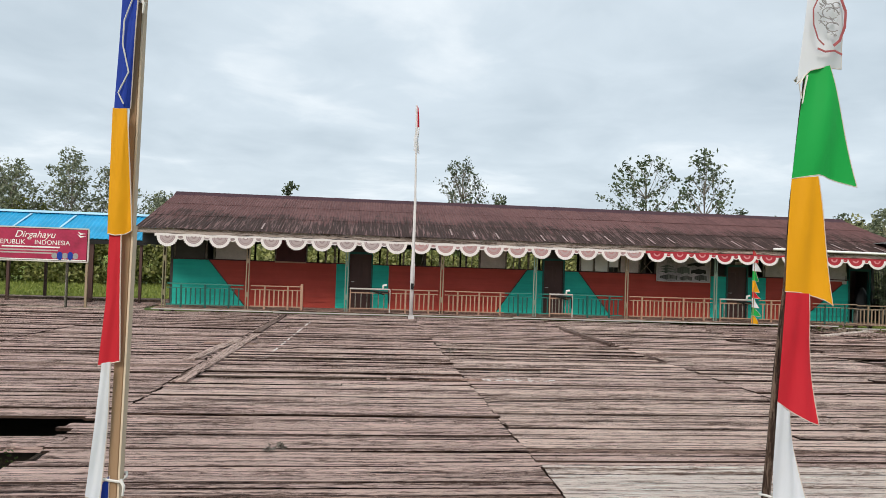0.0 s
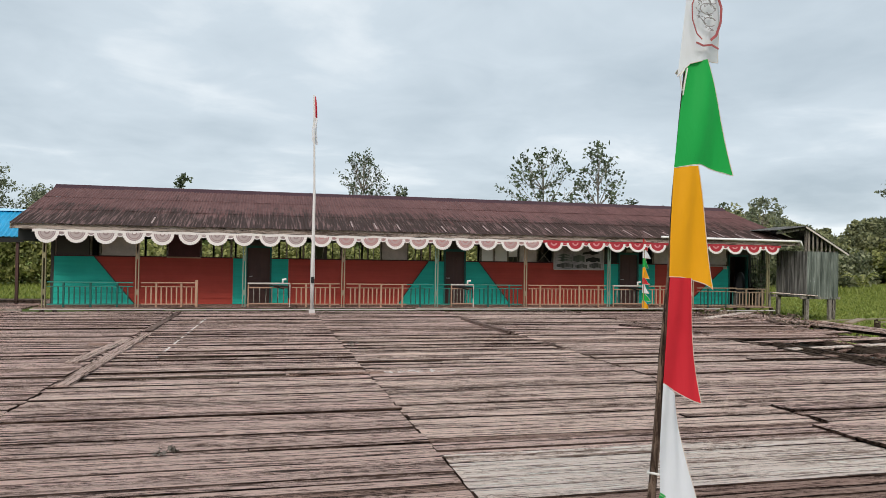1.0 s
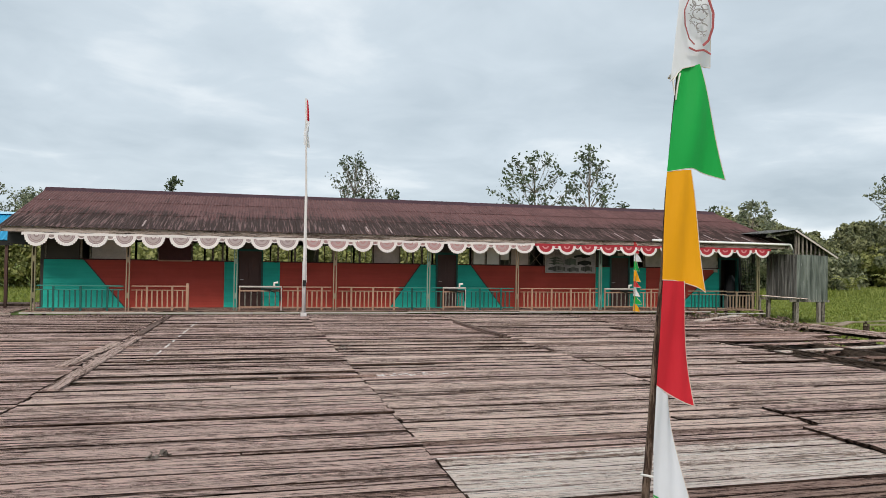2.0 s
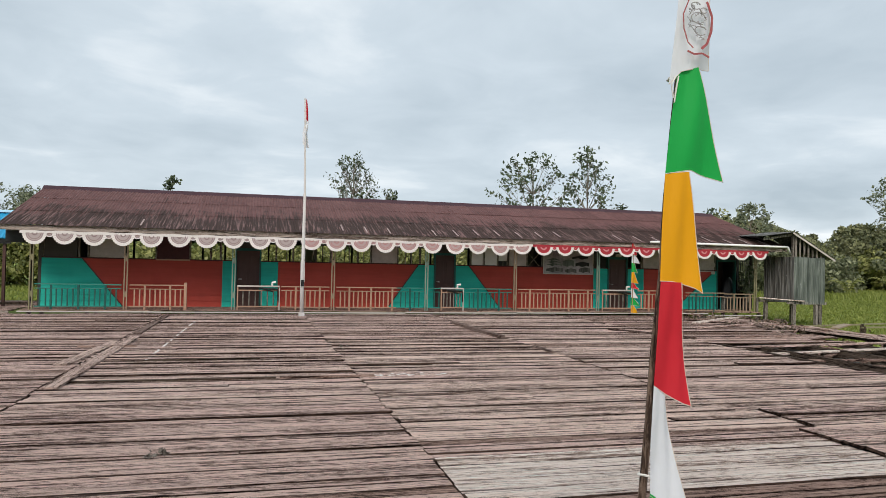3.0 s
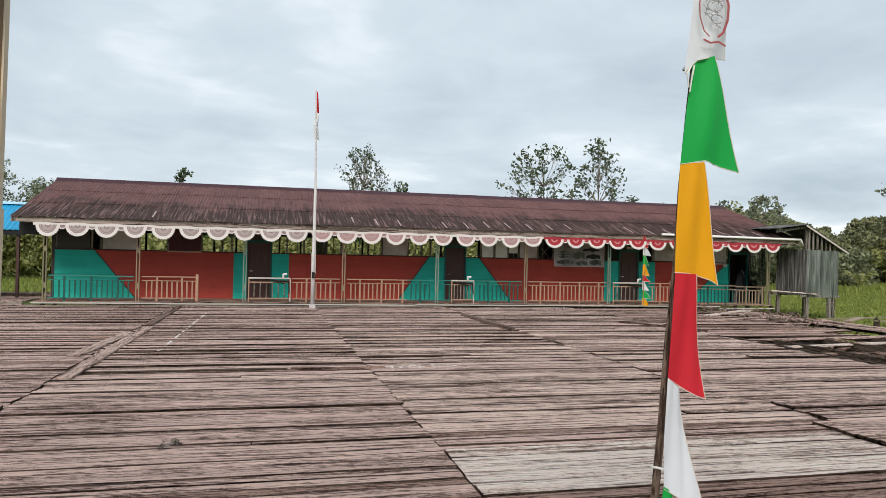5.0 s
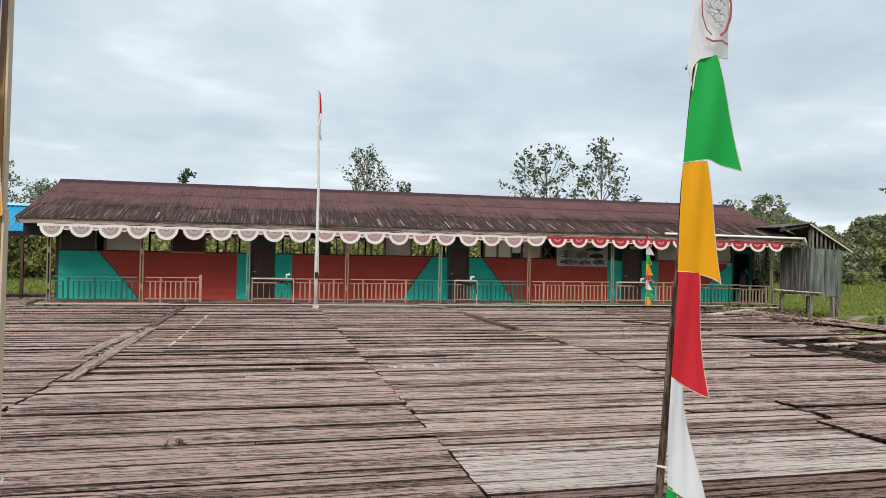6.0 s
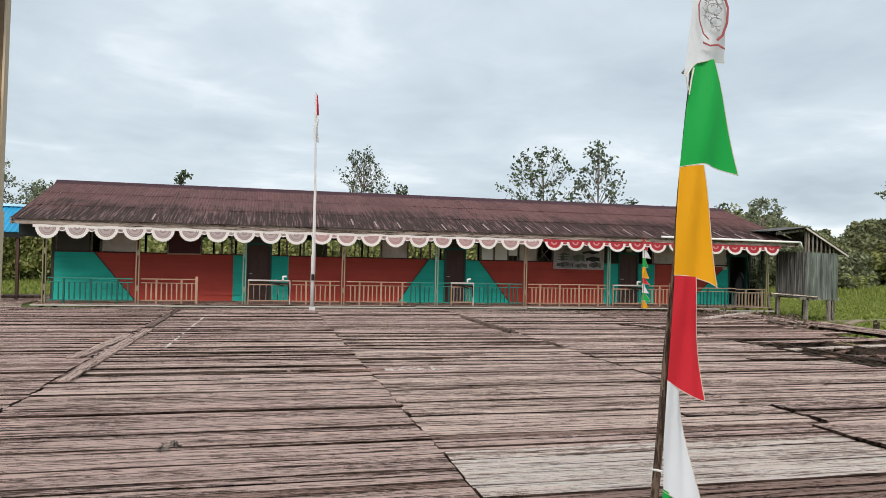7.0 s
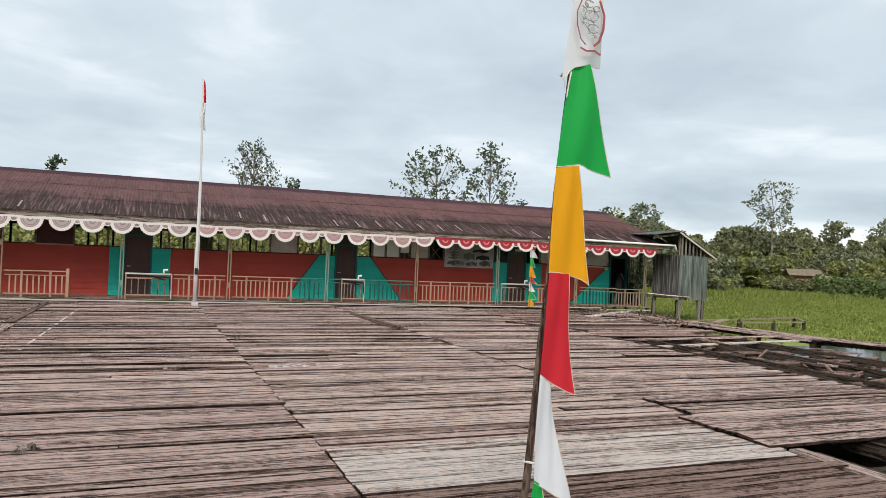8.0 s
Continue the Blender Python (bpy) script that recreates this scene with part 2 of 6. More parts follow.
M["deck_pale"] = weathered_wood("pale_new_timber", (0.274, 0.181, 0.139), (0.784, 0.622, 0.538), (0.942, 0.803, 0.720), lines=0.7, sheen=0.05)
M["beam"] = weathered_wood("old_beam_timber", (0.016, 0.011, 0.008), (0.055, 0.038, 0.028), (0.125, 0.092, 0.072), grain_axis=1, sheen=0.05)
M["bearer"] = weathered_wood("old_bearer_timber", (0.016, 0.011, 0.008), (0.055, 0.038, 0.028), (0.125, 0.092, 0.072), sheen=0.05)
M["post_wood"] = weathered_wood("grey_post_timber", (0.06, 0.05, 0.042), (0.17, 0.145, 0.12), (0.32, 0.285, 0.25), grain_axis=2)
M["pole_wood"] = painted_wood("brown_pole_timber", (0.34, 0.215, 0.125), (0.46, 0.32, 0.21), grain_axis=2, wear_amount=0.5, rough=0.7, gloss=0.2)
M["pole_pale"] = painted_wood("pale_pole_timber", (0.62, 0.50, 0.37), (0.72, 0.62, 0.50), grain_axis=2, wear_amount=0.5, rough=0.7, gloss=0.2)
M["pole_dark"] = weathered_wood("dark_pole_timber", (0.075, 0.046, 0.033), (0.165, 0.105, 0.075), (0.28, 0.195, 0.145), grain_axis=2)
M["red"] = painted_wood("brick_red_paint", (0.455, 0.062, 0.042), (0.46, 0.14, 0.10), wear_amount=0.22, gloss=0.18)
M["teal"] = painted_wood("teal_paint", (0.008, 0.45, 0.355), (0.05, 0.48, 0.40), wear_amount=0.22, gloss=0.18)
M["tan"] = painted_wood("tan_paint", (0.43, 0.255, 0.175), (0.52, 0.38, 0.29), wear_amount=0.6)
M["tan_post"] = painted_wood("tan_post_paint", (0.32, 0.23, 0.155), (0.44, 0.36, 0.28), grain_axis=2, wear_amount=0.6)
M["olive_post"] = painted_wood("olive_post_paint", (0.25, 0.22, 0.125), (0.38, 0.34, 0.24), grain_axis=2, wear_amount=0.6)
M["green_post"] = painted_wood("green_grey_post_paint", (0.20, 0.29, 0.235), (0.36, 0.40, 0.34), grain_axis=2, wear_amount=0.6)
M["rail_teal"] = painted_wood("worn_teal_rail_paint", (0.028, 0.215, 0.175), (0.22, 0.26, 0.20), wear_amount=0.8)
M["baluster_teal"] = painted_wood("dark_teal_paint", (0.010, 0.095, 0.080), (0.05, 0.2, 0.17), grain_axis=2, wear_amount=0.3)
M["white_wood"] = painted_wood("chalky_white_paint", (0.56, 0.51, 0.47), (0.30, 0.25, 0.22), wear_amount=0.9)
M["door"] = painted_wood("dark_brown_door", (0.075, 0.034, 0.028), (0.12, 0.07, 0.06), grain_axis=2, wear_amount=0.4)
# dimness is put into this dark colour, for rooms, eave plate and gables
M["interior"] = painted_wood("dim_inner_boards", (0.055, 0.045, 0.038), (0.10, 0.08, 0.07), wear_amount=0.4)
M["fascia"] = weathered_wood("fascia_timber", (0.11, 0.078, 0.064), (0.32, 0.245, 0.205), (0.50, 0.41, 0.36), lines=0.4)
M["roof"] = zinc_roof("maroon_zinc_roof")
M["ridge"] = plain("maroon_ridge_paint", (0.046, 0.013, 0.019), 0.55, 0.2, 2.0)
M["blue_roof"] = plain("blue_zinc_roof", (0.014, 0.31, 0.56), 0.45, 0.16, 1.5)
M["blue_light"] = plain("pale_blue_edge", (0.35, 0.60, 0.76), 0.5, 0.15, 1.5)


def zinc_sheet(name, dark, middle, light):
    """Bare zinc: runs of dirt down the sheet, pale scratches and flecks."""
    m = Nodes(name)
    run_ = m.noise(m.coords("World", (9.0, 9.0, 0.7)), 1.0, 6.0, 0.65, 0.3)
    fleck = m.noise(m.coords("World", (26.0, 26.0, 5.0)), 1.0, 4.0, 0.6)
    col = m.ramp(run_, [(0.33, dark), (0.68, light), (0.5, middle)])
    col = m.mix(m.math("MULTIPLY", m.mask(fleck, 0.66, 0.72), 0.75), col, (0.55, 0.56, 0.55))
    m.bump(fleck, 0.2, 0.004)
    return m.done(col, 0.55, 0.25, 0.35)


M["zinc"] = zinc_sheet("grey_zinc_sheet", (0.042, 0.054, 0.046), (0.115, 0.135, 0.118), (0.24, 0.262, 0.238))
M["zinc_dark"] = zinc_sheet("dark_grey_zinc", (0.030, 0.030, 0.027), (0.105, 0.102, 0.095), (0.27, 0.265, 0.25))
M["lap"] = plain("pale_lap_edge", (0.36, 0.275, 0.26), 0.7, 0.35, 6.0)
M["gutter"] = plain("white_plastic_gutter", (0.78, 0.78, 0.76), 0.4, 0.06, 3.0)
M["white_metal"] = plain("white_painted_pole", (0.53, 0.51, 0.50), 0.45, 0.12, 4.0)
M["black"] = plain("black_iron", (0.012, 0.012, 0.012), 0.5, 0.3, 5.0)
M["grey_board"] = plain("grey_plywood", (0.52, 0.46, 0.445), 0.8, 0.25, 2.0)
M["maroon_board"] = plain("maroon_plywood", (0.075, 0.022, 0.025), 0.7, 0.25, 2.0)
M["poster_grey"] = plain("grey_print", (0.33, 0.305, 0.315), 0.5, 0.55, 1.6)
M["cord"] = plain("white_cord", (0.66, 0.64, 0.60), 0.8, 0.1, 30.0)
for key, c in dict(blue=(0.016, 0.052, 0.36), yellow=(0.86, 0.385, 0.010), red=(0.62, 0.024, 0.038), white=(0.74, 0.765, 0.80), green=(0.004, 0.40, 0.075)).items():
    M["cloth_" + key] = cloth_material("flag_cloth_" + key, c)
M["hem"] = cloth_material("hem_thread", (0.70, 0.60, 0.52), 0.1)
M["bunting_white"] = cloth_material("bunting_white", (0.87, 0.82, 0.79))
M["bunting_faded"] = cloth_material("bunting_faded_pink", (0.55, 0.455, 0.44))
M["bunting_smoke"] = cloth_material("bunting_smoky_print", (0.36, 0.27, 0.27))
M["bunting_blush"] = cloth_material("bunting_blush_print", (0.70, 0.30, 0.31))
M["bunting_pink"] = cloth_material("bunting_pink", (0.55, 0.40, 0.385))
M["bunting_rose"] = cloth_material("bunting_rose", (0.54, 0.27, 0.27))
M["bunting_red"] = cloth_material("bunting_red", (0.48, 0.045, 0.060))
M["crest_grey"] = plain("crest_grey_print", (0.30, 0.285, 0.285), 0.8, 0.2, 20.0)
M["crest_red"] = plain("crest_red_print", (0.34, 0.085, 0.09), 0.8, 0.2, 20.0)
M["bark"] = weathered_wood("grey_bark", (0.07, 0.058, 0.045), (0.18, 0.155, 0.125), (0.32, 0.285, 0.24), grain_axis=2, lines=0.3)
M["leaf_tree"] = leaf_material("tree_leaves", (0.036, 0.055, 0.030), (0.15, 0.185, 0.105))
M["leaf_open"] = leaf_material("greyish_tree_leaves", (0.085, 0.105, 0.065), (0.32, 0.345, 0.23))
M["leaf_bush"] = leaf_material("bush_leaves", (0.040, 0.072, 0.020), (0.22, 0.28, 0.095))
M["leaf_far"] = leaf_material("wood_leaves", (0.060, 0.072, 0.034), (0.36, 0.365, 0.18))
M["leaf_shrub"] = leaf_material("shrub_leaves", (0.070, 0.088, 0.045), (0.33, 0.345, 0.20))
M["leaf_yellow"] = leaf_material("yellowish_leaves", (0.090, 0.112, 0.028), (0.39, 0.39, 0.135))
M["grass_blade"] = leaf_material("swamp_grass", (0.115, 0.155, 0.028), (0.31, 0.34, 0.085), 0.4)


def ground_material():
    m = Nodes("swamp_ground")
    a = m.noise(m.coords("World", (1, 1, 1)), 0.12, 6.0, 0.6, 0.5)
    b = m.noise(m.coords("World", (1, 1, 1)), 1.7, 6.0, 0.65)
    v = m.math("ADD", m.math("MULTIPLY", a, 0.5), m.math("MULTIPLY", b, 0.5))
    col = m.ramp(v, [(0.32, (0.09, 0.13, 0.022)), (0.68, (0.29, 0.34, 0.085)), (0.5, (0.19, 0.25, 0.048))])
    m.bump(b, 0.8, 0.08)
    return m.done(col, 0.9, 0, 0.2)


M["ground"] = ground_material()


def water_material():
    m = Nodes("still_brown_water")
    n = m.noise(m.coords("World", (1, 1, 1)), 3.0, 3.0, 0.5)
    m.bump(n, 0.05, 0.01)
    return m.done((0.020, 0.018, 0.012), 0.06, 0, 0.5)


M["water"] = water_material()


# ---------------------------------------------------------------- mesh tools
def box(bm, x0, x1, y0, y1, z0, z1):
    v = [bm.verts.new(p) for p in itertools.product((x0, x1), (y0, y1), (z0, z1))]
    for f in ((0, 1, 3, 2), (4, 6, 7, 5), (0, 4, 5, 1), (2, 3, 7, 6), (0, 2, 6, 4), (1, 5, 7, 3)):
        bm.faces.new([v[i] for i in f])
    return v


def prism(bm, bottom, top):
    """A closed solid between two rings of the same number of points."""
    a, b = [bm.verts.new(p) for p in bottom], [bm.verts.new(p) for p in top]
    n = len(a)
    bm.faces.new(a[::-1])
    bm.faces.new(b)
    for i in range(n):
        bm.faces.new((a[i], a[(i + 1) % n], b[(i + 1) % n], b[i]))


def tube(bm, points, radii, n=8):
    """A round rod through points."""
    rings = []
    for i, p in enumerate(points):
        p = Vector(p)
        d = Vector(points[min(i + 1, len(points) - 1)]) - Vector(points[max(i - 1, 0)])
        d.normalize()
        u = d.cross(Vector((0, 1, 0) if abs(d.y) < 0.9 else (1, 0, 0))).normalized()
        w = d.cross(u)
        rings.append([bm.verts.new(p + radii[i] * (math.cos(2 * math.pi * k / n) * u + math.sin(2 * math.pi * k / n) * w)) for k in range(n)])
    for a, b in zip(rings, rings[1:]):
        for k in range(n):
            bm.faces.new((a[k], a[(k + 1) % n], b[(k + 1) % n], b[k]))
    bm.faces.new(rings[0][::-1])
    bm.faces.new(rings[-1])


def beam(bm, p, q, wide, tall):
    """A squared timber from p to q."""
    p, q = Vector(p), Vector(q)
    d = (q - p).normalized()
    up = Vector((0, 0, 1)) if abs(d.z) < 0.95 else Vector((0, 1, 0))
    s = d.cross(up).normalized() * wide / 2
    h = s.cross(d).normalized() * tall / 2
    prism(bm, [p - s - h, p + s - h, p + s + h, p - s + h], [q - s - h, q + s - h, q + s + h, q - s + h])


def finish(bm, name, smooth=False, soften=0.0):
    if soften:
        bmesh.ops.bevel(bm, geom=list(bm.edges), offset=soften, segments=1, affect="EDGES")
    bmesh.ops.recalc_face_normals(bm, faces=bm.faces)
    me = bpy.data.meshes.new(name)
    bm.to_mesh(me)
    bm.free()
    if smooth:
        me.shade_smooth()
    return me


def part(name, bm, material, parent=None, label="", smooth=False, soften=0.0):
    me = bm if isinstance(bm, bpy.types.Mesh) else finish(bm, name, smooth, soften)
    if not me.materials:
        me.materials.append(material)
    ob = new(name, me)
    ob.parent = parent
    if label:
        ob["label"] = label
    return ob


def thing(name, label, category, group="", kind="", at=(0, 0, 0), turn=0):
    ob = new(name)
    ob.empty_display_size = 0.2
    ob.matrix_basis = pose(*at, 0, 0, turn)
    return tagged(ob, label, category, group, kind)


def piece(name, me, parent, m):
    """One more object on a shared mesh."""
    ob = new(name, me)
    ob.parent = parent
    ob.matrix_basis = m
    return ob


def box_mesh(name, material, size, soften=0.0):
    bm = bmesh.new()
    box(bm, -size[0] / 2, size[0] / 2, -size[1] / 2, size[1] / 2, -size[2] / 2, size[2] / 2)
    me = finish(bm, name, soften=soften)
    me.materials.append(material)
    return me


def from_arrays(name, verts, faces, material):
    me = bpy.data.meshes.new(name)
    me.from_pydata(verts, [], faces)
    me.materials.append(material)
    return me


# ---------------------------------------------------------------- ground and water
GROUND = -0.62
bm = bmesh.new()
xs = [-700, -250, -90] + [-60 + 4 * i for i in range(46)] + [190, 300, 900]
ys = [-400, -120, -40] + [-20 + 4 * i for i in range(36)] + [170, 300, 1500]
grid = [[bm.verts.new((x, y, GROUND + (0.05 * noise.noise(Vector((x * 0.12, y * 0.12, 3))) if -70 < x < 130 and -20 < y < 130 else 0))) for y in ys] for x in xs]
for i in range(len(xs) - 1):
    for j in range(len(ys) - 1):
        bm.faces.new((grid[i][j], grid[i + 1][j], grid[i + 1][j + 1], grid[i][j + 1]))
ground = part("ground", bm, M["ground"], None, smooth=True)
tagged(ground, "flat green swamp meadow around the timber deck", "ground", kind="structure")

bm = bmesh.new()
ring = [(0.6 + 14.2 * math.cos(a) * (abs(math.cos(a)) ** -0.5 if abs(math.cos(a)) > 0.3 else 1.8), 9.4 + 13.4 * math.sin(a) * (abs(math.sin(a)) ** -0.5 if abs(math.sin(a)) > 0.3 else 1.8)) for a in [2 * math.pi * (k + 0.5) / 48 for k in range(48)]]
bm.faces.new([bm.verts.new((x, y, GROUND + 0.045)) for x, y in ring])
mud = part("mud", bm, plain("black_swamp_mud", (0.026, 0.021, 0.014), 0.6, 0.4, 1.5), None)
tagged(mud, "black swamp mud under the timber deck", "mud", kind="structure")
bm = bmesh.new()
ring = [(8.6 + 0.4 * math.sin(3 * a) + 9.5 * math.cos(a) * (1 + 0.12 * math.sin(5 * a)), 8.0 + 7.0 * math.sin(a) * (1 + 0.10 * math.sin(4 * a + 1))) for a in [2 * math.pi * k / 40 for k in range(40)]]
bm.faces.new([bm.verts.new((x, y, GROUND + 0.075)) for x, y in ring])
water = part("water", bm, M["water"], None)
tagged(water, "still brown swamp water under the broken deck", "water", kind="structure")


bm = bmesh.new()
bm.faces.new([bm.verts.new((17.0 + 3.6 * math.cos(a) * (1 + 0.15 * math.sin(3 * a)), 13.4 + 2.2 * math.sin(a) * (1 + 0.2 * math.cos(2 * a)), GROUND + 0.06)) for a in [2 * math.pi * k / 32 for k in range(32)]])
pool = part("water", bm, M["water"], None)
tagged(pool, "open pool of swamp water beside the plank walk", "water", kind="structure")

# ---------------------------------------------------------------- school building
FLOOR, RAIL_Y, WALL_Y, BACK_Y = -0.07, 24.2, 25.8, 32.2
LEFT, RIGHT = -8.33, 19.2
SILL = 1.55

school = thing("school_building", "long low timber school with maroon zinc roof and teal and red walls", "building", kind="structure")

# doors: left and right edge
DOORS = [(-2.08, -1.26), (5.2, 5.98), (12.48, 13.29), (17.56, 18.42)]


def painted_spans(z):
    """Stretches of the front wall at a height: x from, x to, colour."""
    k = (z - FLOOR) / (SILL - FLOOR)
    mixed = lambda low, high: low + (high - low) * k  # noqa: E731
    return [(LEFT, mixed(-5.78, -7.09), "teal"), (mixed(-5.78, -7.09), -2.55, "red"), (-2.55, -2.12, "teal"), (-1.22, -0.63, "teal"), (-0.63, mixed(3.40, 4.55), "red"),
            (mixed(3.40, 4.55), 5.16, "teal"), (6.02, mixed(7.84, 6.55), "teal"), (mixed(7.84, 6.55), 11.81, "red"), (11.81, 12.44, "teal"), (13.33, 14.08, "teal"),
            (14.08, mixed(15.52, 17.44), "red"), (mixed(15.52, 17.44), 17.52, "teal")]


ROWS = 8
tall = (SILL - FLOOR) / ROWS
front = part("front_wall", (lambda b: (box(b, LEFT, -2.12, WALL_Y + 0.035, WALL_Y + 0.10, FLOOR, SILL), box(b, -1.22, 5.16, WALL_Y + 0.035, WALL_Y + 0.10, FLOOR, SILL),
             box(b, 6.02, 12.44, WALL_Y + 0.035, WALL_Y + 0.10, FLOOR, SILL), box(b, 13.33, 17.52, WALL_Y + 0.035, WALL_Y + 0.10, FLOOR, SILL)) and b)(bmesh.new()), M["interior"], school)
for row in range(ROWS):
    z0, z1 = FLOOR + row * tall, FLOOR + (row + 1) * tall
    low, high = painted_spans(z0), painted_spans(z1)
    for (a0, b0, key), (a1, b1, _) in zip(low, high):
        lean = 0.010 + 0.008 * random.random()
        bm = bmesh.new()
        y = WALL_Y
        prism(bm, [(a0, y - lean, z0 - 0.006), (b0, y - lean, z0 - 0.006), (b0, y + 0.034, z0), (a0, y + 0.034, z0)],
              [(a1, y + 0.008, z1 - 0.004), (b1, y + 0.008, z1 - 0.004), (b1, y + 0.034, z1 - 0.004), (a1, y + 0.034, z1 - 0.004)])
        part("wall_board", bm, M[key], front)

# pale slanting edge strips where the colours meet
for (x0, x1) in ((-5.78, -7.09), (3.40, 4.55), (7.84, 6.55), (15.52, 17.44)):
    bm = bmesh.new()
    beam(bm, (x0, WALL_Y - 0.016, FLOOR), (x1, WALL_Y - 0.016, SILL), 0.012, 0.035)
    part("paint_strip", bm, M["door"], front)

# sill rail over the boards, and the studs of the open strip above
bm = bmesh.new()
for a, b in ((LEFT, -2.12), (-1.22, 5.16), (6.02, 12.44), (13.33, 17.52)):
    box(bm, a, b, WALL_Y - 0.03, WALL_Y + 0.11, SILL, SILL + 0.035)
part("sill_rail", bm, M["maroon_board"], school)
TOP = 2.46
for x in (LEFT + 0.04, -7.2, -6.9, -5.72, -4.75, -3.65, -2.95, -2.62, -0.70, -0.1, 1.25, 2.25, 2.75, 3.75, 4.62, 6.62, 7.15, 7.72, 8.15, 8.95, 9.6, 11.8, 14.0, 15.2, 16.3, 17.45):
    bm = bmesh.new()
    box(bm, x - 0.035, x + 0.035, WALL_Y + 0.02, WALL_Y + 0.09, SILL + 0.035, TOP)
    part("window_stud", bm, M["post_wood"], school)

# boards that close parts of the open strip; white ones stand for bright sky behind
for x0, x1, z0, key in ((LEFT + 0.08, -7.25, SILL + 0.04, "interior"), (-6.85, -5.75, SILL + 0.04, "grey_board"), (-4.72, -3.68, SILL - 0.02, "maroon_board"), (2.78, 3.72, SILL + 0.04, "grey_board"),
                        (8.2, 8.9, SILL + 0.04, "grey_board"), (6.66, 7.1, SILL + 0.04, "gutter"), (7.2, 7.68, SILL + 0.04, "gutter"), (7.76, 8.1, SILL + 0.22, "gutter"), (14.05, 15.15, SILL + 0.04, "grey_board"), (15.25, 16.25, SILL + 0.04, "grey_board"), (16.35, 17.4, SILL - 0.05, "grey_board")):
    bm = bmesh.new()
    box(bm, x0, x1, WALL_Y - 0.006, WALL_Y + 0.018, z0, TOP)
    part("window_board", bm, M[key], school)
bm = bmesh.new()
box(bm, -4.76, -3.64, WALL_Y - 0.04, WALL_Y - 0.008, SILL - 0.02, SILL + 0.03)
part("shutter_edge", bm, M["tan"], school)
# loose slats and a crossed brace in the strip
bm = bmesh.new()
for x, lean in ((-0.35, 0.05), (0.35, -0.12), (0.55, 0.18), (0.95, 0.0), (1.75, 0.05), (1.95, -0.04), (2.45, 0.06), (4.05, 0.02), (4.3, -0.05), (7.4, 0.02), (7.95, 0.0)):
    beam(bm, (x, WALL_Y + 0.05, SILL + 0.03), (x + lean, WALL_Y + 0.05, TOP), 0.03, 0.03)
beam(bm, (9.0, WALL_Y + 0.01, SILL + 0.05), (9.45, WALL_Y + 0.01, 2.1), 0.03, 0.03)
beam(bm, (9.45, WALL_Y + 0.01, SILL + 0.05), (9.0, WALL_Y + 0.01, 2.1), 0.03, 0.03)
part("window_slats", bm, M["post_wood"], school)

# doors and their surrounds
for i, (x0, x1) in enumerate(DOORS):
    shut = i != 3
    bm = bmesh.new()
    for a, b in ((x0 - 0.04, x0 + 0.02), (x1 - 0.02, x1 + 0.04)):
        box(bm, a, b, WALL_Y - 0.03, WALL_Y + 0.12, FLOOR, 2.02)
    box(bm, x0 + 0.02, x1 - 0.02, WALL_Y - 0.03, WALL_Y + 0.12, 1.93, 2.02)
    door = thing(f"door_{i + 1}", ("closed dark brown panelled wooden door in a dark teal frame", "open doorway with a dark frame into a dark room")[not shut], "door", kind="structure")
    part("door_frame", bm, M["baluster_teal"], door)
    if shut:
        bm = bmesh.new()
        box(bm, x0 + 0.02, x1 - 0.02, WALL_Y + 0.03, WALL_Y + 0.07, FLOOR + 0.02, 1.93)
        leaf = part("door_leaf", bm, M["door"], door)
        w = x1 - x0
        for k, (za, zb) in itertools.product((0, 1), ((0.12, 0.72), (0.86, 1.72))):
            bm = bmesh.new()
            box(bm, x0 + 0.10 + k * w * 0.46, x0 + 0.10 + k * w * 0.46 + w * 0.32, WALL_Y + 0.018, WALL_Y + 0.029, za, zb)
            part("door_panel", bm, M["door"], leaf, soften=0.004)
        bm = bmesh.new()
        tube(bm, [(x0 + 0.09, WALL_Y + 0.03, 0.92), (x0 + 0.09, WALL_Y - 0.03, 0.92), (x0 + 0.19, WALL_Y - 0.03, 0.92)], [0.012] * 3)
        part("door_handle", bm, M["white_metal"], leaf, "pale metal lever handle")
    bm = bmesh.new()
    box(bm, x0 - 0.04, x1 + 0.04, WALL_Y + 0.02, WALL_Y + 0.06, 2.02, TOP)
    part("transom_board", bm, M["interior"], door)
    if i == 2:
        bm = bmesh.new()
        box(bm, x0 + 0.32, x0 + 0.58, WALL_Y + 0.0, WALL_Y + 0.02, 2.03, 2.14)
        part("room_plate", bm, M["white_wood"], door, "small pale plate over the door")

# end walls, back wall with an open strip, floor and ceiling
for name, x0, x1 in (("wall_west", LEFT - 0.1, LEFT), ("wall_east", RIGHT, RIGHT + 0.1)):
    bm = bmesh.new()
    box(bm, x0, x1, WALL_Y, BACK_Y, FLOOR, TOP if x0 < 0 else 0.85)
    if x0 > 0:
        # solid stretch added so that the end bay stays dark
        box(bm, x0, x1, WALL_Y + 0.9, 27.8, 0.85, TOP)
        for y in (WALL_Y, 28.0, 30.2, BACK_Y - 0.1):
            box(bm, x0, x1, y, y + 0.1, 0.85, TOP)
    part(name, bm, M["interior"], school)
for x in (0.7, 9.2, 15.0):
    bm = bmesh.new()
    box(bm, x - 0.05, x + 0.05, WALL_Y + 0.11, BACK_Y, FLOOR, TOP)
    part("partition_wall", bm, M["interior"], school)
# closing wall added behind the end bay to darken its doorway
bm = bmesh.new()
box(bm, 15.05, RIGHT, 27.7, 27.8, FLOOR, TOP)
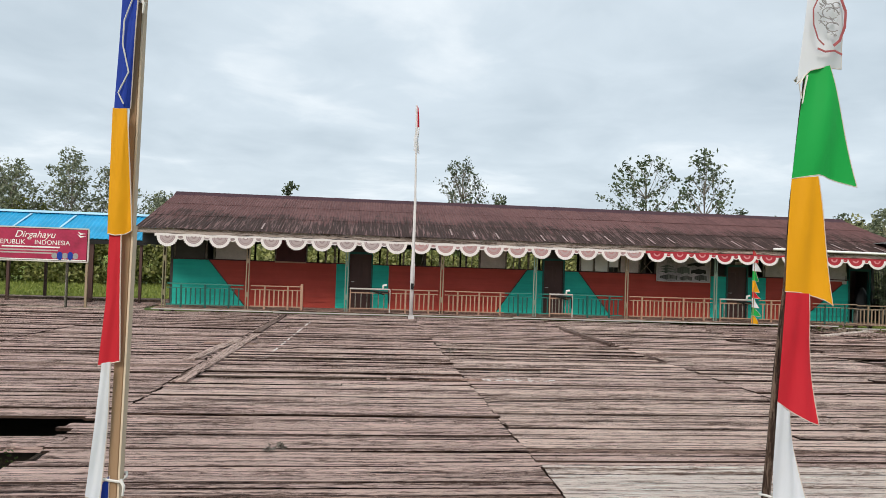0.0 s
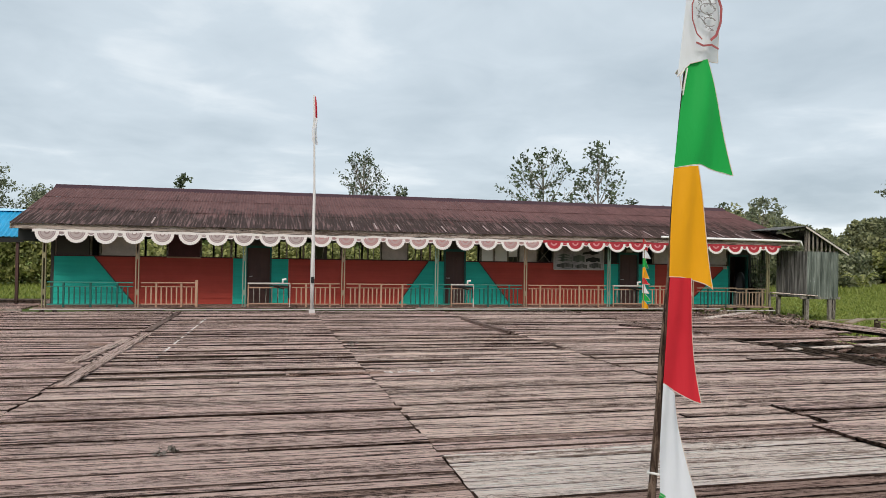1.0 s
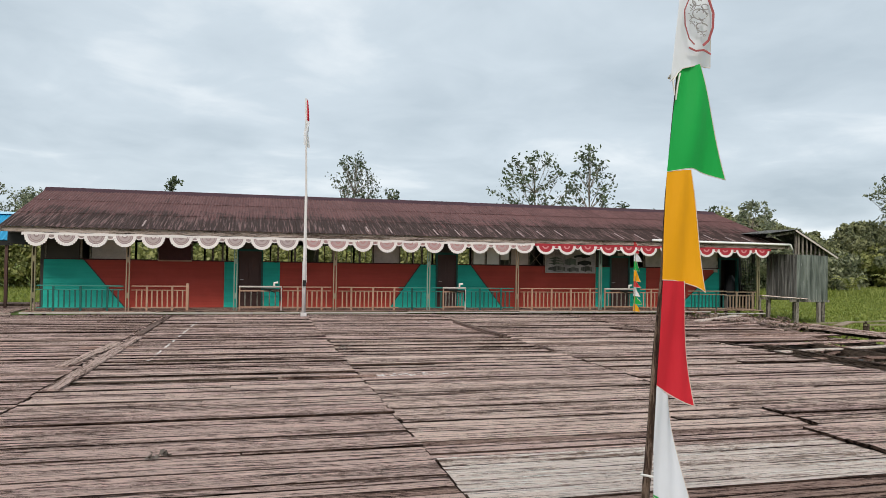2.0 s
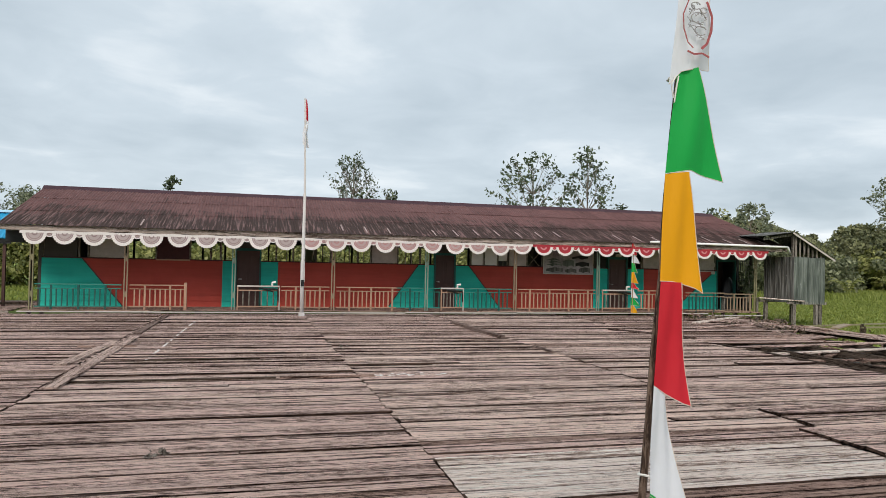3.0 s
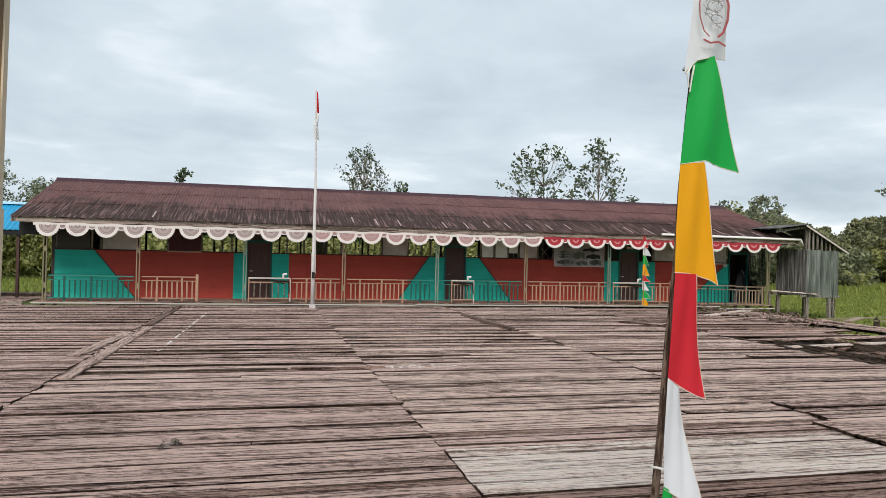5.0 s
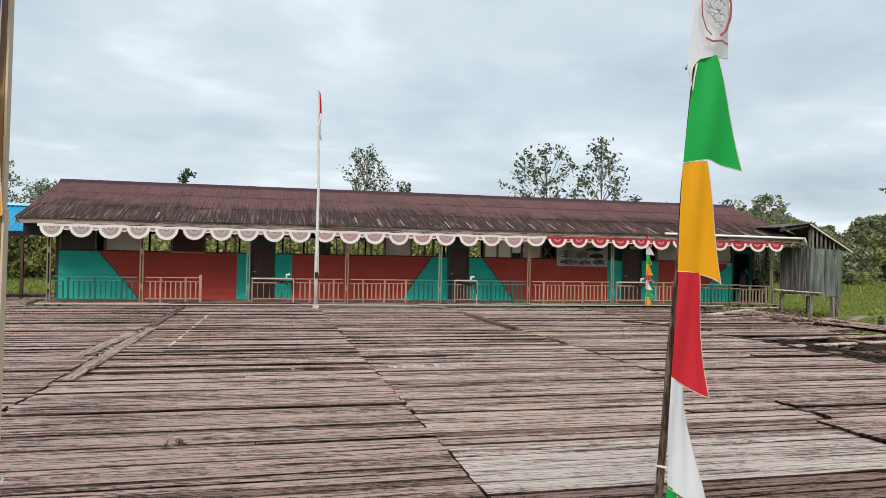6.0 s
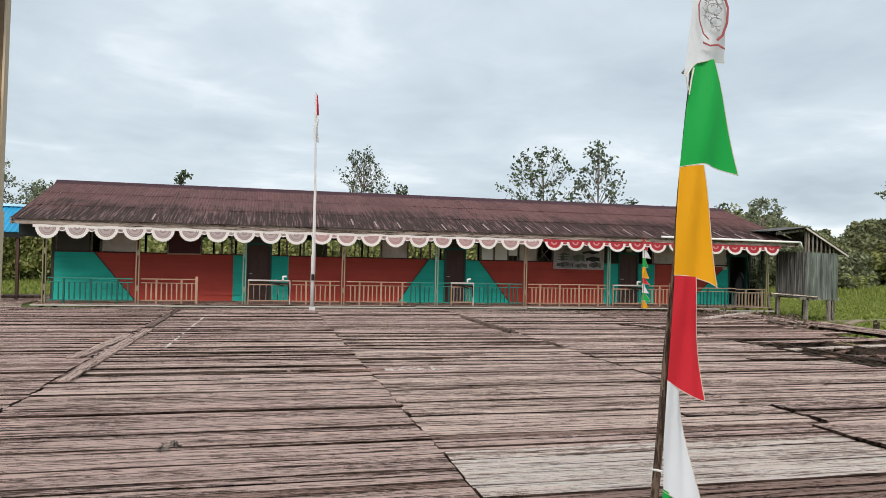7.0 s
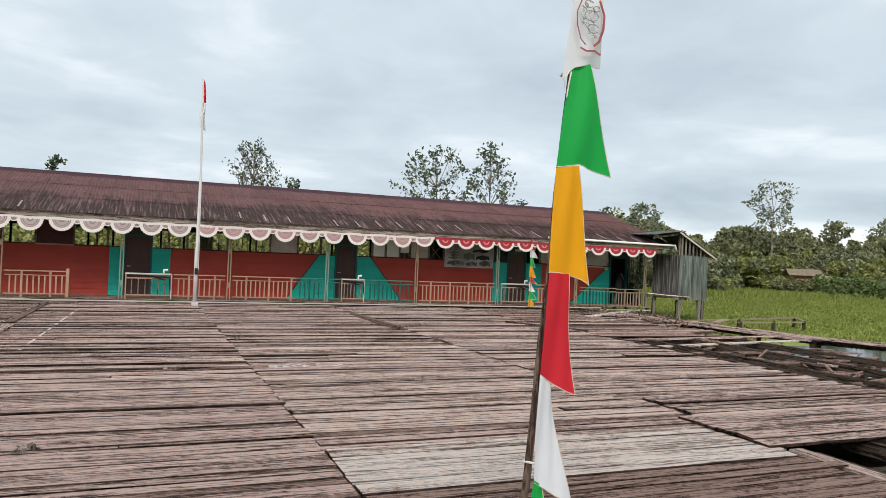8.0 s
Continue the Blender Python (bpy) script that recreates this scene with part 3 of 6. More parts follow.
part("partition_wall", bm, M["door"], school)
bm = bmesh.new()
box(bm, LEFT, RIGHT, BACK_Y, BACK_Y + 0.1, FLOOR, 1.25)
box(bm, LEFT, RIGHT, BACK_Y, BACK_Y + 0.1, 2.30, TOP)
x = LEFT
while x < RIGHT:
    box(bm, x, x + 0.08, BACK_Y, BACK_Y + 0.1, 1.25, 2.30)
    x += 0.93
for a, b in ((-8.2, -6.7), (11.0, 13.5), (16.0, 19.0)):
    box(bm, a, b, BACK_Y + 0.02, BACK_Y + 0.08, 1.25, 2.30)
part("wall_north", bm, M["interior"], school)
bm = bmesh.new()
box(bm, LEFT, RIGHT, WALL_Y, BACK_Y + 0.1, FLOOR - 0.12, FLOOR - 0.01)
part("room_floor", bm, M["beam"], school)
# ceiling is made pale to bounce extra light under the veranda
bm = bmesh.new()
box(bm, LEFT - 0.1, RIGHT + 0.1, 23.75, BACK_Y + 0.1, TOP, TOP + 0.03)
part("ceiling", bm, plain("bounce_ceiling_boards", (0.36, 0.33, 0.30), 0.85, 0.25, 2.0), school)

# veranda floor, its pale edge board and piles
veranda = thing("veranda_floor", "raised timber veranda floor with a pale edge board", "veranda", kind="structure")
bm = bmesh.new()
y = 24.05
while y < WALL_Y - 0.06:
    box(bm, LEFT - 0.15, 18.35, y, y + 0.19, FLOOR - 0.03, FLOOR - 0.004 * random.random())
    y += 0.2
part("floor_boards", bm, M["deck_dark"], veranda)
x = LEFT - 0.2
while x < 18.2:
    b = min(x + 3.9 + 0.3 * random.random(), 18.4)
    bm = bmesh.new()
    z = FLOOR - 0.07 + 0.02 * random.random() - (0.07 if x > 13.5 else 0)
    beam(bm, (x, 24.02, z), (b, 24.02, z - 0.015 * random.random()), 0.05, 0.04)
    part("edge_board", bm, M["white_wood"], veranda)
    x = b + 0.01
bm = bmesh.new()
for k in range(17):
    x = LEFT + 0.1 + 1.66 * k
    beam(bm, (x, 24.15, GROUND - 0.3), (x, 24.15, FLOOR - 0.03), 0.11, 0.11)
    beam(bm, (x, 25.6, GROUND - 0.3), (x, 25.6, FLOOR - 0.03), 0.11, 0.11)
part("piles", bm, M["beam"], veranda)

# posts: two studs side by side with blocks between
POSTS = [(-8.2, "olive_post"), (-5.46, "tan_post"), (-2.12, "green_post"), (1.18, "tan_post"), (4.50, "green_post"), (7.86, "tan_post"), (11.21, "green_post"), (14.78, "tan_post"), (18.2, "olive_post")]
for x, key in POSTS:
    post = thing("veranda_post", {"tan_post": "tan veranda post of two studs", "olive_post": "olive veranda post of two studs", "green_post": "greenish grey veranda post of two studs"}[key], "post", "veranda posts", at=(x, RAIL_Y, FLOOR), turn=0)
    for dx in (-0.043, 0.043):
        bm = bmesh.new()
        box(bm, dx - 0.019, dx + 0.019, -0.028, 0.028, -0.02, TOP - FLOOR)
        part("stud", bm, M[key], post, soften=0.006)
    for z in (0.4, 1.55):
        bm = bmesh.new()
        box(bm, -0.027, 0.027, -0.022, 0.022, z, z + 0.18)
        part("block", bm, M[key], post)


def railing(x0, x1, key, end_posts=(False, False), low=0.0):
    """Veranda railing: two upper rails, a foot rail and thin balusters."""
    rail = thing("veranda_railing", "tan painted timber veranda railing with thin balusters" if key != "teal" else "dark teal painted veranda railing with thin balusters", "railing", "veranda railings",
                 at=(0, RAIL_Y, FLOOR - low))
    for name, z, t in (("top_rail", 0.795, 0.036), ("middle_rail", 0.665, 0.026), ("foot_rail", 0.10, 0.034)):
        bm = bmesh.new()
        sag = 0.012 * (random.random() - 0.5)
        beam(bm, (x0, 0, z + sag), (x1, 0, z - sag), 0.05, t)
        part(name, bm, M["tan_post" if key == "tan_post" or low else "tan" if key == "tan" else "rail_teal"], rail, soften=0.005)
    n = max(2, round((x1 - x0) / 0.157))
    me = box_mesh("baluster", M[key if key != "teal" else "baluster_teal"], (0.040, 0.030, 0.565))
    stout = box_mesh("newel", M[key if key != "teal" else "baluster_teal"], (0.058, 0.05, 0.775))
    for k in range(1, n):
        x = x0 + (x1 - x0) * k / n
        if k % 5 == 3:
            piece("newel", stout, rail, pose(x, 0.0, 0.3875, 0, 2 * (random.random() - 0.5), 0))
        else:
            piece("baluster", me, rail, pose(x + 0.012 * (random.random() - 0.5), 0.004, 0.3825, 0, 2 * (random.random() - 0.5), 0))
    for on, x in zip(end_posts, (x0, x1)):
        if on:
            bm = bmesh.new()
            box(bm, x - 0.045, x + 0.045, -0.045, 0.045, 0, 0.89)
            part("end_post", bm, M["tan"], rail, soften=0.008)
    return rail


railing(-8.1, -5.58, "teal")
railing(-5.34, -3.63, "tan", (False, True))
railing(-0.56, 1.06, "tan")
railing(1.30, 3.42, "tan")
railing(3.42, 4.40, "teal")
railing(4.62, 5.15, "teal")
railing(5.95, 7.72, "teal")
railing(7.98, 11.10, "tan")
railing(11.33, 11.75, "teal")
railing(12.9, 13.85, "tan", (False, True))
railing(15.0, 16.75, "teal", low=0.06)
railing(16.75, 18.1, "tan_post", low=0.09)


def entrance_gate(x0, x1):
    """Low white half gate with a wash stand beside it in front of a door."""
    gate = thing("entrance_gate", "low white half gate before a classroom door", "gate", "veranda gates", at=(x0, RAIL_Y - 0.06, FLOOR))
    w = x1 - x0
    bm = bmesh.new()
    beam(bm, (0, 0, 0.80), (w, 0, 0.80), 0.10, 0.05)
    part("top_board", bm, M["white_wood"], gate, soften=0.008)
    for x in (0.02, w):
        bm = bmesh.new()
        box(bm, x - 0.02, x + 0.02, -0.02, 0.02, -0.04, 0.80)
        part("gate_post", bm, M["white_wood" if x > 0.1 else "tan"], gate, soften=0.006)
    for z in (0.66, 0.12):
        bm = bmesh.new()
        beam(bm, (0, 0.01, z), (w, 0.01, z), 0.03, 0.04)
        part("cross_bar", bm, M["tan"], gate)
    me = box_mesh("gate_slat", M["post_wood"], (0.035, 0.028, 0.58))
    for k in range(1, 7):
        piece("gate_slat", me, gate, pose(w * k / 7, 0.012, 0.39))
    # black iron bracket and a small white tap
    bm = bmesh.new()
    tube(bm, [(w - 0.62, -0.08, 0.74), (w - 0.06, -0.08, 0.70), (w - 0.04, -0.08, 0.32)], [0.03, 0.035, 0.02])
    tube(bm, [(w - 0.55, -0.08, 0.72), (w - 0.2, -0.08, 0.62)], [0.02, 0.02])
    part("bracket", bm, M["black"], gate, "black iron bracket")
    bm = bmesh.new()
    tube(bm, [(w - 0.24, -0.05, 0.83), (w - 0.24, -0.05, 0.93), (w - 0.12, -0.05, 0.95)], [0.03, 0.04, 0.035])
    part("tap", bm, M["gutter"], gate, "small white tap")


entrance_gate(-2.0, -0.62)
entrance_gate(5.02, 5.86)
entrance_gate(11.36, 12.6)

# the broken last bay: a leaning lattice, a plant added for leafy shadows, a bench
bm = bmesh.new()
for k in range(7):
    x = 18.5 + 0.11 * k
    beam(bm, (x, WALL_Y + 0.02, 0.55 + 0.1 * (k % 2)), (x - 0.18, WALL_Y + 0.02, TOP), 0.025, 0.02)
for k in range(4):
    beam(bm, (18.45, WALL_Y + 0.03, 0.8 + 0.4 * k), (19.2, WALL_Y + 0.03, 0.7 + 0.42 * k), 0.025, 0.02)
lattice = part("lattice_panel", bm, M["zinc_dark"])
tagged(lattice, "broken dark lattice panel beside the open doorway", "panel")
plant = thing("leaf_shadow_plant", "added dark leafy plant that stands for leafy shadows at the veranda's end", "plant", at=(18.72, 25.35, FLOOR))
bm = bmesh.new()
tube(bm, [(0, 0, 0), (0, 0, 0.03), (0, 0, 0.30), (0, 0, 0.32)], [0.11, 0.12, 0.16, 0.165], 14)
part("pot", bm, M["black"], plant, smooth=True)
bm = bmesh.new()
pr = random.Random(8)
tips = []
for k in range(9):
    a = k * 2.4
    tip = Vector((0.28 * math.cos(a) * pr.uniform(0.5, 1.1), 0.28 * math.sin(a) * pr.uniform(0.5, 1.1), pr.uniform(1.0, 2.25)))
    tube(bm, [(0.03 * math.cos(a), 0.03 * math.sin(a), 0.28), tip * 0.55 + Vector((0, 0, 0.12)), tip], [0.014, 0.011, 0.006], 5)
    tips += [tip, tip * 0.8, tip * 0.6]
part("stem", bm, M["bark"], plant)
PLANT_TIPS = tips
# black heap added to stand for the darkness inside the doorway
dark_heap = thing("doorway_dark_heap", "black heap added to stand for the dark in the open doorway", "cloth", at=(18.12, 26.0, FLOOR))
bm = bmesh.new()
rings = []
for z, wx, wy in ((0.0, 0.30, 0.22), (0.35, 0.29, 0.22), (0.75, 0.27, 0.20), (1.05, 0.22, 0.16), (1.25, 0.13, 0.11), (1.36, 0.05, 0.05)):
    rings.append([bm.verts.new((0.10 * z + wx * math.cos(a) * (1 + 0.10 * math.sin(5 * a + 3 * z)), wy * math.sin(a) * (1 + 0.12 * math.sin(4 * a + 2 * z)), z)) for a in [2 * math.pi * k / 18 for k in range(18)]])
for a, b in zip(rings, rings[1:]):
    for k in range(18):
        bm.faces.new((a[k], a[(k + 1) % 18], b[(k + 1) % 18], b[k]))
bm.faces.new(rings[-1])
part("draped_cloth", bm, M["black"], dark_heap, smooth=True)
for z0, z1 in ((1.40, 1.52), (1.72, 1.86)):
    bm = bmesh.new()
    box(bm, 17.24, 17.42, WALL_Y - 0.045, WALL_Y - 0.03, z0, z1)
    tagged(part("notice_plate", bm, M["white_wood"]), "small pale notice plate on the teal wall", "sign", "notice plates")
bench = thing("veranda_bench", "grey timber bench on the veranda", "bench", at=(17.3, 25.2, FLOOR))
bm = bmesh.new()
box(bm, 0, 1.3, -0.15, 0.15, 0.50, 0.55)
part("seat", bm, M["post_wood"], bench)
for x in (0.12, 1.18):
    bm = bmesh.new()
    box(bm, x - 0.03, x + 0.03, -0.12, 0.12, -0.01, 0.50)
    part("leg", bm, M["post_wood"], bench)

# ---------------------------------------------------------------- roof
EAVE_Y, EAVE_Z, RIDGE_Y, RIDGE_Z = 23.55, 2.535, 28.6, 4.085
WEST, EAST = -9.02, 19.17
roof = thing("school_roof", "maroon corrugated zinc roof with black mould along the eaves", "roof", kind="structure")
slope = math.atan2(RIDGE_Z - EAVE_Z, RIDGE_Y - EAVE_Y)
run = math.hypot(RIDGE_Z - EAVE_Z, RIDGE_Y - EAVE_Y)


def corrugated(name, wide, long, waves, deep, material):
    """A corrugated sheet in its own plane, x across, y up the slope."""
    bm = bmesh.new()
    rows = []
    for y in (0, long):
        rows.append([bm.verts.new((wide * k / (4 * waves), y, deep * (0, 1, 0, -1)[k % 4])) for k in range(4 * waves + 1)])
    for k in range(4 * waves):
        bm.faces.new((rows[0][k], rows[0][k + 1], rows[1][k + 1], rows[1][k]))
    me = finish(bm, name)
    me.materials.append(material)
    return me


SHEETS = 35
step = (EAST - WEST) / SHEETS
sheet_rows = ((-0.02, 1.86), (1.76, 1.86), (3.54, run - 3.52))
for row, (start, long) in enumerate(sheet_rows):
    me = corrugated("roof_sheet", step + 0.04, long, 8, 0.011, M["roof"])
    for k in range(SHEETS):
        x = WEST + k * step
        d = start + 0.025 * (random.random() - 0.5)
        lift_z = 0.02 + 0.014 * row + 0.006 * (k % 2)
        piece("roof_sheet", me, roof, pose(x, EAVE_Y + d * math.cos(slope) - lift_z * math.sin(slope), EAVE_Z + d * math.sin(slope) + lift_z * math.cos(slope),
                                          math.degrees(slope), 0.25 * (random.random() - 0.5), 0.5 * (random.random() - 0.5)))
# pale weathered lap strips near the eave
me = box_mesh("lap_strip", M["lap"], (0.05, 0.78, 0.008))
for k in range(3, SHEETS):
    if random.random() < (0.85 if k > 13 else 0.15):
        d = 0.42 + 0.35 * random.random()
        x = WEST + k * step
        lz = 0.05
        piece("lap_strip", me, roof, pose(x, EAVE_Y + d * math.cos(slope) - lz * math.sin(slope), EAVE_Z + d * math.sin(slope) + lz * math.cos(slope), math.degrees(slope), 0, 0.6 * (random.random() - 0.5)))
bm = bmesh.new()
prism(bm, [(WEST, RIDGE_Y, RIDGE_Z), (WEST, 33.65, EAVE_Z), (WEST, 33.65, EAVE_Z + 0.03), (WEST, RIDGE_Y, RIDGE_Z + 0.03)],
      [(EAST, RIDGE_Y, RIDGE_Z), (EAST, 33.65, EAVE_Z), (EAST, 33.65, EAVE_Z + 0.03), (EAST, RIDGE_Y, RIDGE_Z + 0.03)])
part("back_slope", bm, M["roof"], roof)
x = WEST - 0.02
while x < EAST - 0.3:
    b = min(x + 2.35, EAST + 0.02)
    bm = bmesh.new()
    zj = 0.012 * (random.random() - 0.5)
    prism(bm, [(x, RIDGE_Y - 0.34, RIDGE_Z - 0.065 + zj), (x, RIDGE_Y, RIDGE_Z + 0.125 + zj), (x, RIDGE_Y + 0.20, RIDGE_Z - 0.005 + zj), (x, RIDGE_Y, RIDGE_Z + 0.05 + zj)],
          [(b, RIDGE_Y - 0.34, RIDGE_Z - 0.065 + zj), (b, RIDGE_Y, RIDGE_Z + 0.125 + zj), (b, RIDGE_Y + 0.20, RIDGE_Z - 0.005 + zj), (b, RIDGE_Y, RIDGE_Z + 0.05 + zj)])
    part("ridge_cap", bm, M["ridge"], roof)
    x = b - 0.03
# gable boards, fascia, rafters' ends
for x in (WEST + 0.05, EAST - 0.05):
    bm = bmesh.new()
    for y1, z1 in ((EAVE_Y, EAVE_Z), (33.65, EAVE_Z)):
        beam(bm, (x, RIDGE_Y, RIDGE_Z - 0.09), (x, y1, z1 - 0.09), 0.03, 0.16)
    part("verge_board", bm, M["fascia"], roof)
for x in (LEFT - 0.06, RIGHT + 0.06):
    bm = bmesh.new()
    prism(bm, [(x - 0.02, WALL_Y, TOP), (x - 0.02, BACK_Y, TOP), (x - 0.02, RIDGE_Y, RIDGE_Z - 0.1)], [(x + 0.02, WALL_Y, TOP), (x + 0.02, BACK_Y, TOP), (x + 0.02, RIDGE_Y, RIDGE_Z - 0.1)])
    part("gable_board", bm, M["interior"], roof)
x = WEST
while x < EAST - 0.5:
    b = min(x + 4.0, EAST)
    bm = bmesh.new()
    beam(bm, (x, EAVE_Y + 0.07, EAVE_Z - 0.065), (b - 0.01, EAVE_Y + 0.07, EAVE_Z - 0.065 - 0.006 * random.random()), 0.03, 0.17)
    part("fascia_board", bm, M["fascia"], roof)
    x = b
# a plain black box fills the underside of the gable overhang
for x0, x1 in ((WEST + 0.08, LEFT - 0.11), (RIGHT + 0.11, EAST - 0.02)):
    if x1 - x0 > 0.2:
        bm = bmesh.new()
        box(bm, x0, x1, 24.14, 28.2, 2.02, 2.40)
        part("soffit_box", bm, M["black"], roof, "black soffit box of the gable overhang", soften=0.01)
bm = bmesh.new()
box(bm, WEST + 0.1, EAST - 0.1, 24.12, 24.28, TOP - 0.10, TOP - 0.005)
part("eave_plate", bm, M["interior"], roof)

gutter = thing("eave_gutter", "white plastic gutter along the eave with a bent end", "gutter", at=(0, 0, 0))
bm = bmesh.new()
tube(bm, [(13.0, EAVE_Y - 0.05, 2.60), (18.7, EAVE_Y - 0.05, 2.56), (19.13, EAVE_Y - 0.05, 2.56)], [0.044, 0.044, 0.044], 10)
part("gutter_pipe", bm, M["gutter"], gutter, smooth=True)
bm = bmesh.new()
tube(bm, [(19.13, EAVE_Y - 0.05, 2.56), (19.28, EAVE_Y + 0.05, 2.44), (19.42, EAVE_Y + 0.12, 2.26)], [0.044, 0.042, 0.042], 10)
part("elbow_pipe", bm, M["gutter"], gutter, smooth=True)

# ---------------------------------------------------------------- bunting under the eave
BUNT_Y = 23.50


def fan_meshes(inner, radius):
    """Half-round fan: a pleated inner field, a printed band and a ruffled white border."""
    out = []
    n = 14
    print_key = {"bunting_red": "bunting_blush", "bunting_pink": "bunting_rose", "bunting_faded": "bunting_smoke"}[inner]
    for rings, key, lift in ((((0.0, 0.76),), inner, 0.0), (((0.73, 1.0),), "bunting_white", 0.012), (((0.20, 0.36),) if inner == "bunting_red" else ((0.14, 0.24), (0.50, 0.56), (0.66, 0.70)), print_key, 0.008)):
        bm = bmesh.new()
        for r0, r1 in rings:
            rows = []
            for rr in (r0, (r0 + r1) / 2, r1):
                row = []
                for k in range(2 * n + 1):
                    a = math.pi * k / (2 * n)
                    wave = (0.003 + 0.004 * rr) * (1 if k % 2 else -1) * (rr > 0.1)
                    edge = 1 + (0.035 * math.sin(a * 26) if rr > 0.95 else 0)
                    row.append(bm.verts.new((radius * rr * edge * math.cos(a), -lift + wave * 0.7, -radius * 0.95 * rr * edge * math.sin(a))))
                rows.append(row)
            for a, b in zip(rows, rows[1:]):
                for k in range(2 * n):
                    if r0 > 0 or a is not rows[0]:
                        bm.faces.new((a[k], a[k + 1], b[k + 1], b[k]))
                    else:
                        bm.faces.new((a[0], b[k + 1], b[k]))
        me = finish(bm, "fan", smooth=False)
        me.materials.append(M[key])
        out.append(me)
    return out


FANS = {(key, r): fan_meshes(key, r) for key in ("bunting_faded", "bunting_pink", "bunting_red") for r in (0.35, 0.135)}
fan_step, fan_x = 0.8315, -7.955
strings = [(0, 5, "bunting_faded"), (5, 10, "bunting_faded"), (10, 16, "bunting_pink"), (16, 20, "bunting_pink"), (20, 26, "bunting_red"), (26, 32, "bunting_red")]
look_of = {"bunting_faded": "faded pinkish-white pleated fan bunting under the eave", "bunting_pink": "pink and white pleated fan bunting under the eave", "bunting_red": "red and white pleated fan bunting under the eave"}
for first, last, key in strings:
    string = thing("fan_bunting", look_of[key], "bunting", "fan bunting strings", at=(0, BUNT_Y, 2.308))
    bm = bmesh.new()
    a, b = fan_x + (first - 0.5) * fan_step, fan_x + (last - 0.5) * fan_step
    n = (last - first) * 4
    top = [(a + (b - a) * k / n, 0.01 * math.sin(k * 2.1), 0.03 + 0.012 * math.sin(k * 1.3)) for k in range(n + 1)]
    for p, q in zip(top, top[1:]):
        bm.faces.new([bm.verts.new(v) for v in ((p[0], p[1], p[2] - 0.05), (q[0], q[1], q[2] - 0.05), (q[0], q[1], q[2] + 0.035), (p[0], p[1], p[2] + 0.035))])
    part("band", bm, M["bunting_red" if key == "bunting_red" else "bunting_white"], string)
    for k in range(first, last):
        for dx, r in ((0, 0.35), (fan_step / 2, 0.135)):
            if r < 0.3 and k == last - 1:
                continue
            meshes = FANS[(key, r)]
            ob = piece("fan", meshes[0], string, pose(fan_x + k * fan_step + dx, 0.006 * (k % 3), 0.012 * math.sin(k * 2.7), -4 - 6 * random.random(), 3 * (random.random() - 0.5), 5 * (random.random() - 0.5))
                       @ Matrix.Diagonal((1.0 + 0.04 * (random.random() - 0.5), 1, 1.0 + (0.1 - 0.18 * (k > 18)) * (0.4 + 0.6 * random.random()) if r > 0.3 else 1, 1)))
            piece("border", meshes[1], ob, Matrix())
            piece("printed_band", meshes[2], ob, Matrix())

# printed panel on the wall
board = thing("wall_poster", "dark grey printed panel with a pale edge on the red wall", "poster", at=(9.63, WALL_Y - 0.07, 1.32))
bm = bmesh.new()
box(bm, 0, 2.1, 0, 0.02, 0, 0.98)
part("panel", bm, M["poster_grey"], board)
for a, b, c, d in ((-0.02, 2.12, -0.03, 0.0), (-0.02, 2.12, 0.98, 1.01), (-0.03, 0.0, 0.0, 0.98), (2.10, 2.13, 0.0, 0.98)):
    bm = bmesh.new()
    box(bm, a, b, -0.008, 0.018, c, d)
    part("edge", bm, M["white_wood"], board)
for a, b, c, d, key in ((0.1, 0.8, 0.07, 0.20, "zinc_dark"), (0.9, 1.4, 0.05, 0.17, "zinc_dark"), (1.35, 1.95, 0.30, 0.44, "black"), (1.5, 2.0, 0.06, 0.22, "zinc_dark"), (0.08, 0.75, 0.32, 0.36, "zinc"), (0.1, 0.7, 0.42, 0.46, "zinc"),
                        (0.12, 0.66, 0.52, 0.56, "zinc"), (1.2, 1.9, 0.60, 0.68, "black"), (0.8, 1.3, 0.3, 0.52, "zinc")):
    bm = bmesh.new()
    n = 5
    prism(bm, [(a + (b - a) * k / n, -0.003, c + 0.03 * math.sin(k * 2 + a * 9)) for k in range(n + 1)] + [(b, -0.003, d), ((a + b) / 2, -0.003, d + 0.05), (a, -0.003, d - 0.02)],
          [(a + (b - a) * k / n, -0.001, c + 0.03 * math.sin(k * 2 + a * 9)) for k in range(n + 1)] + [(b, -0.001, d), ((a + b) / 2, -0.001, d + 0.05), (a, -0.001, d - 0.02)])
    part("printed_shape", bm, M[key], board)


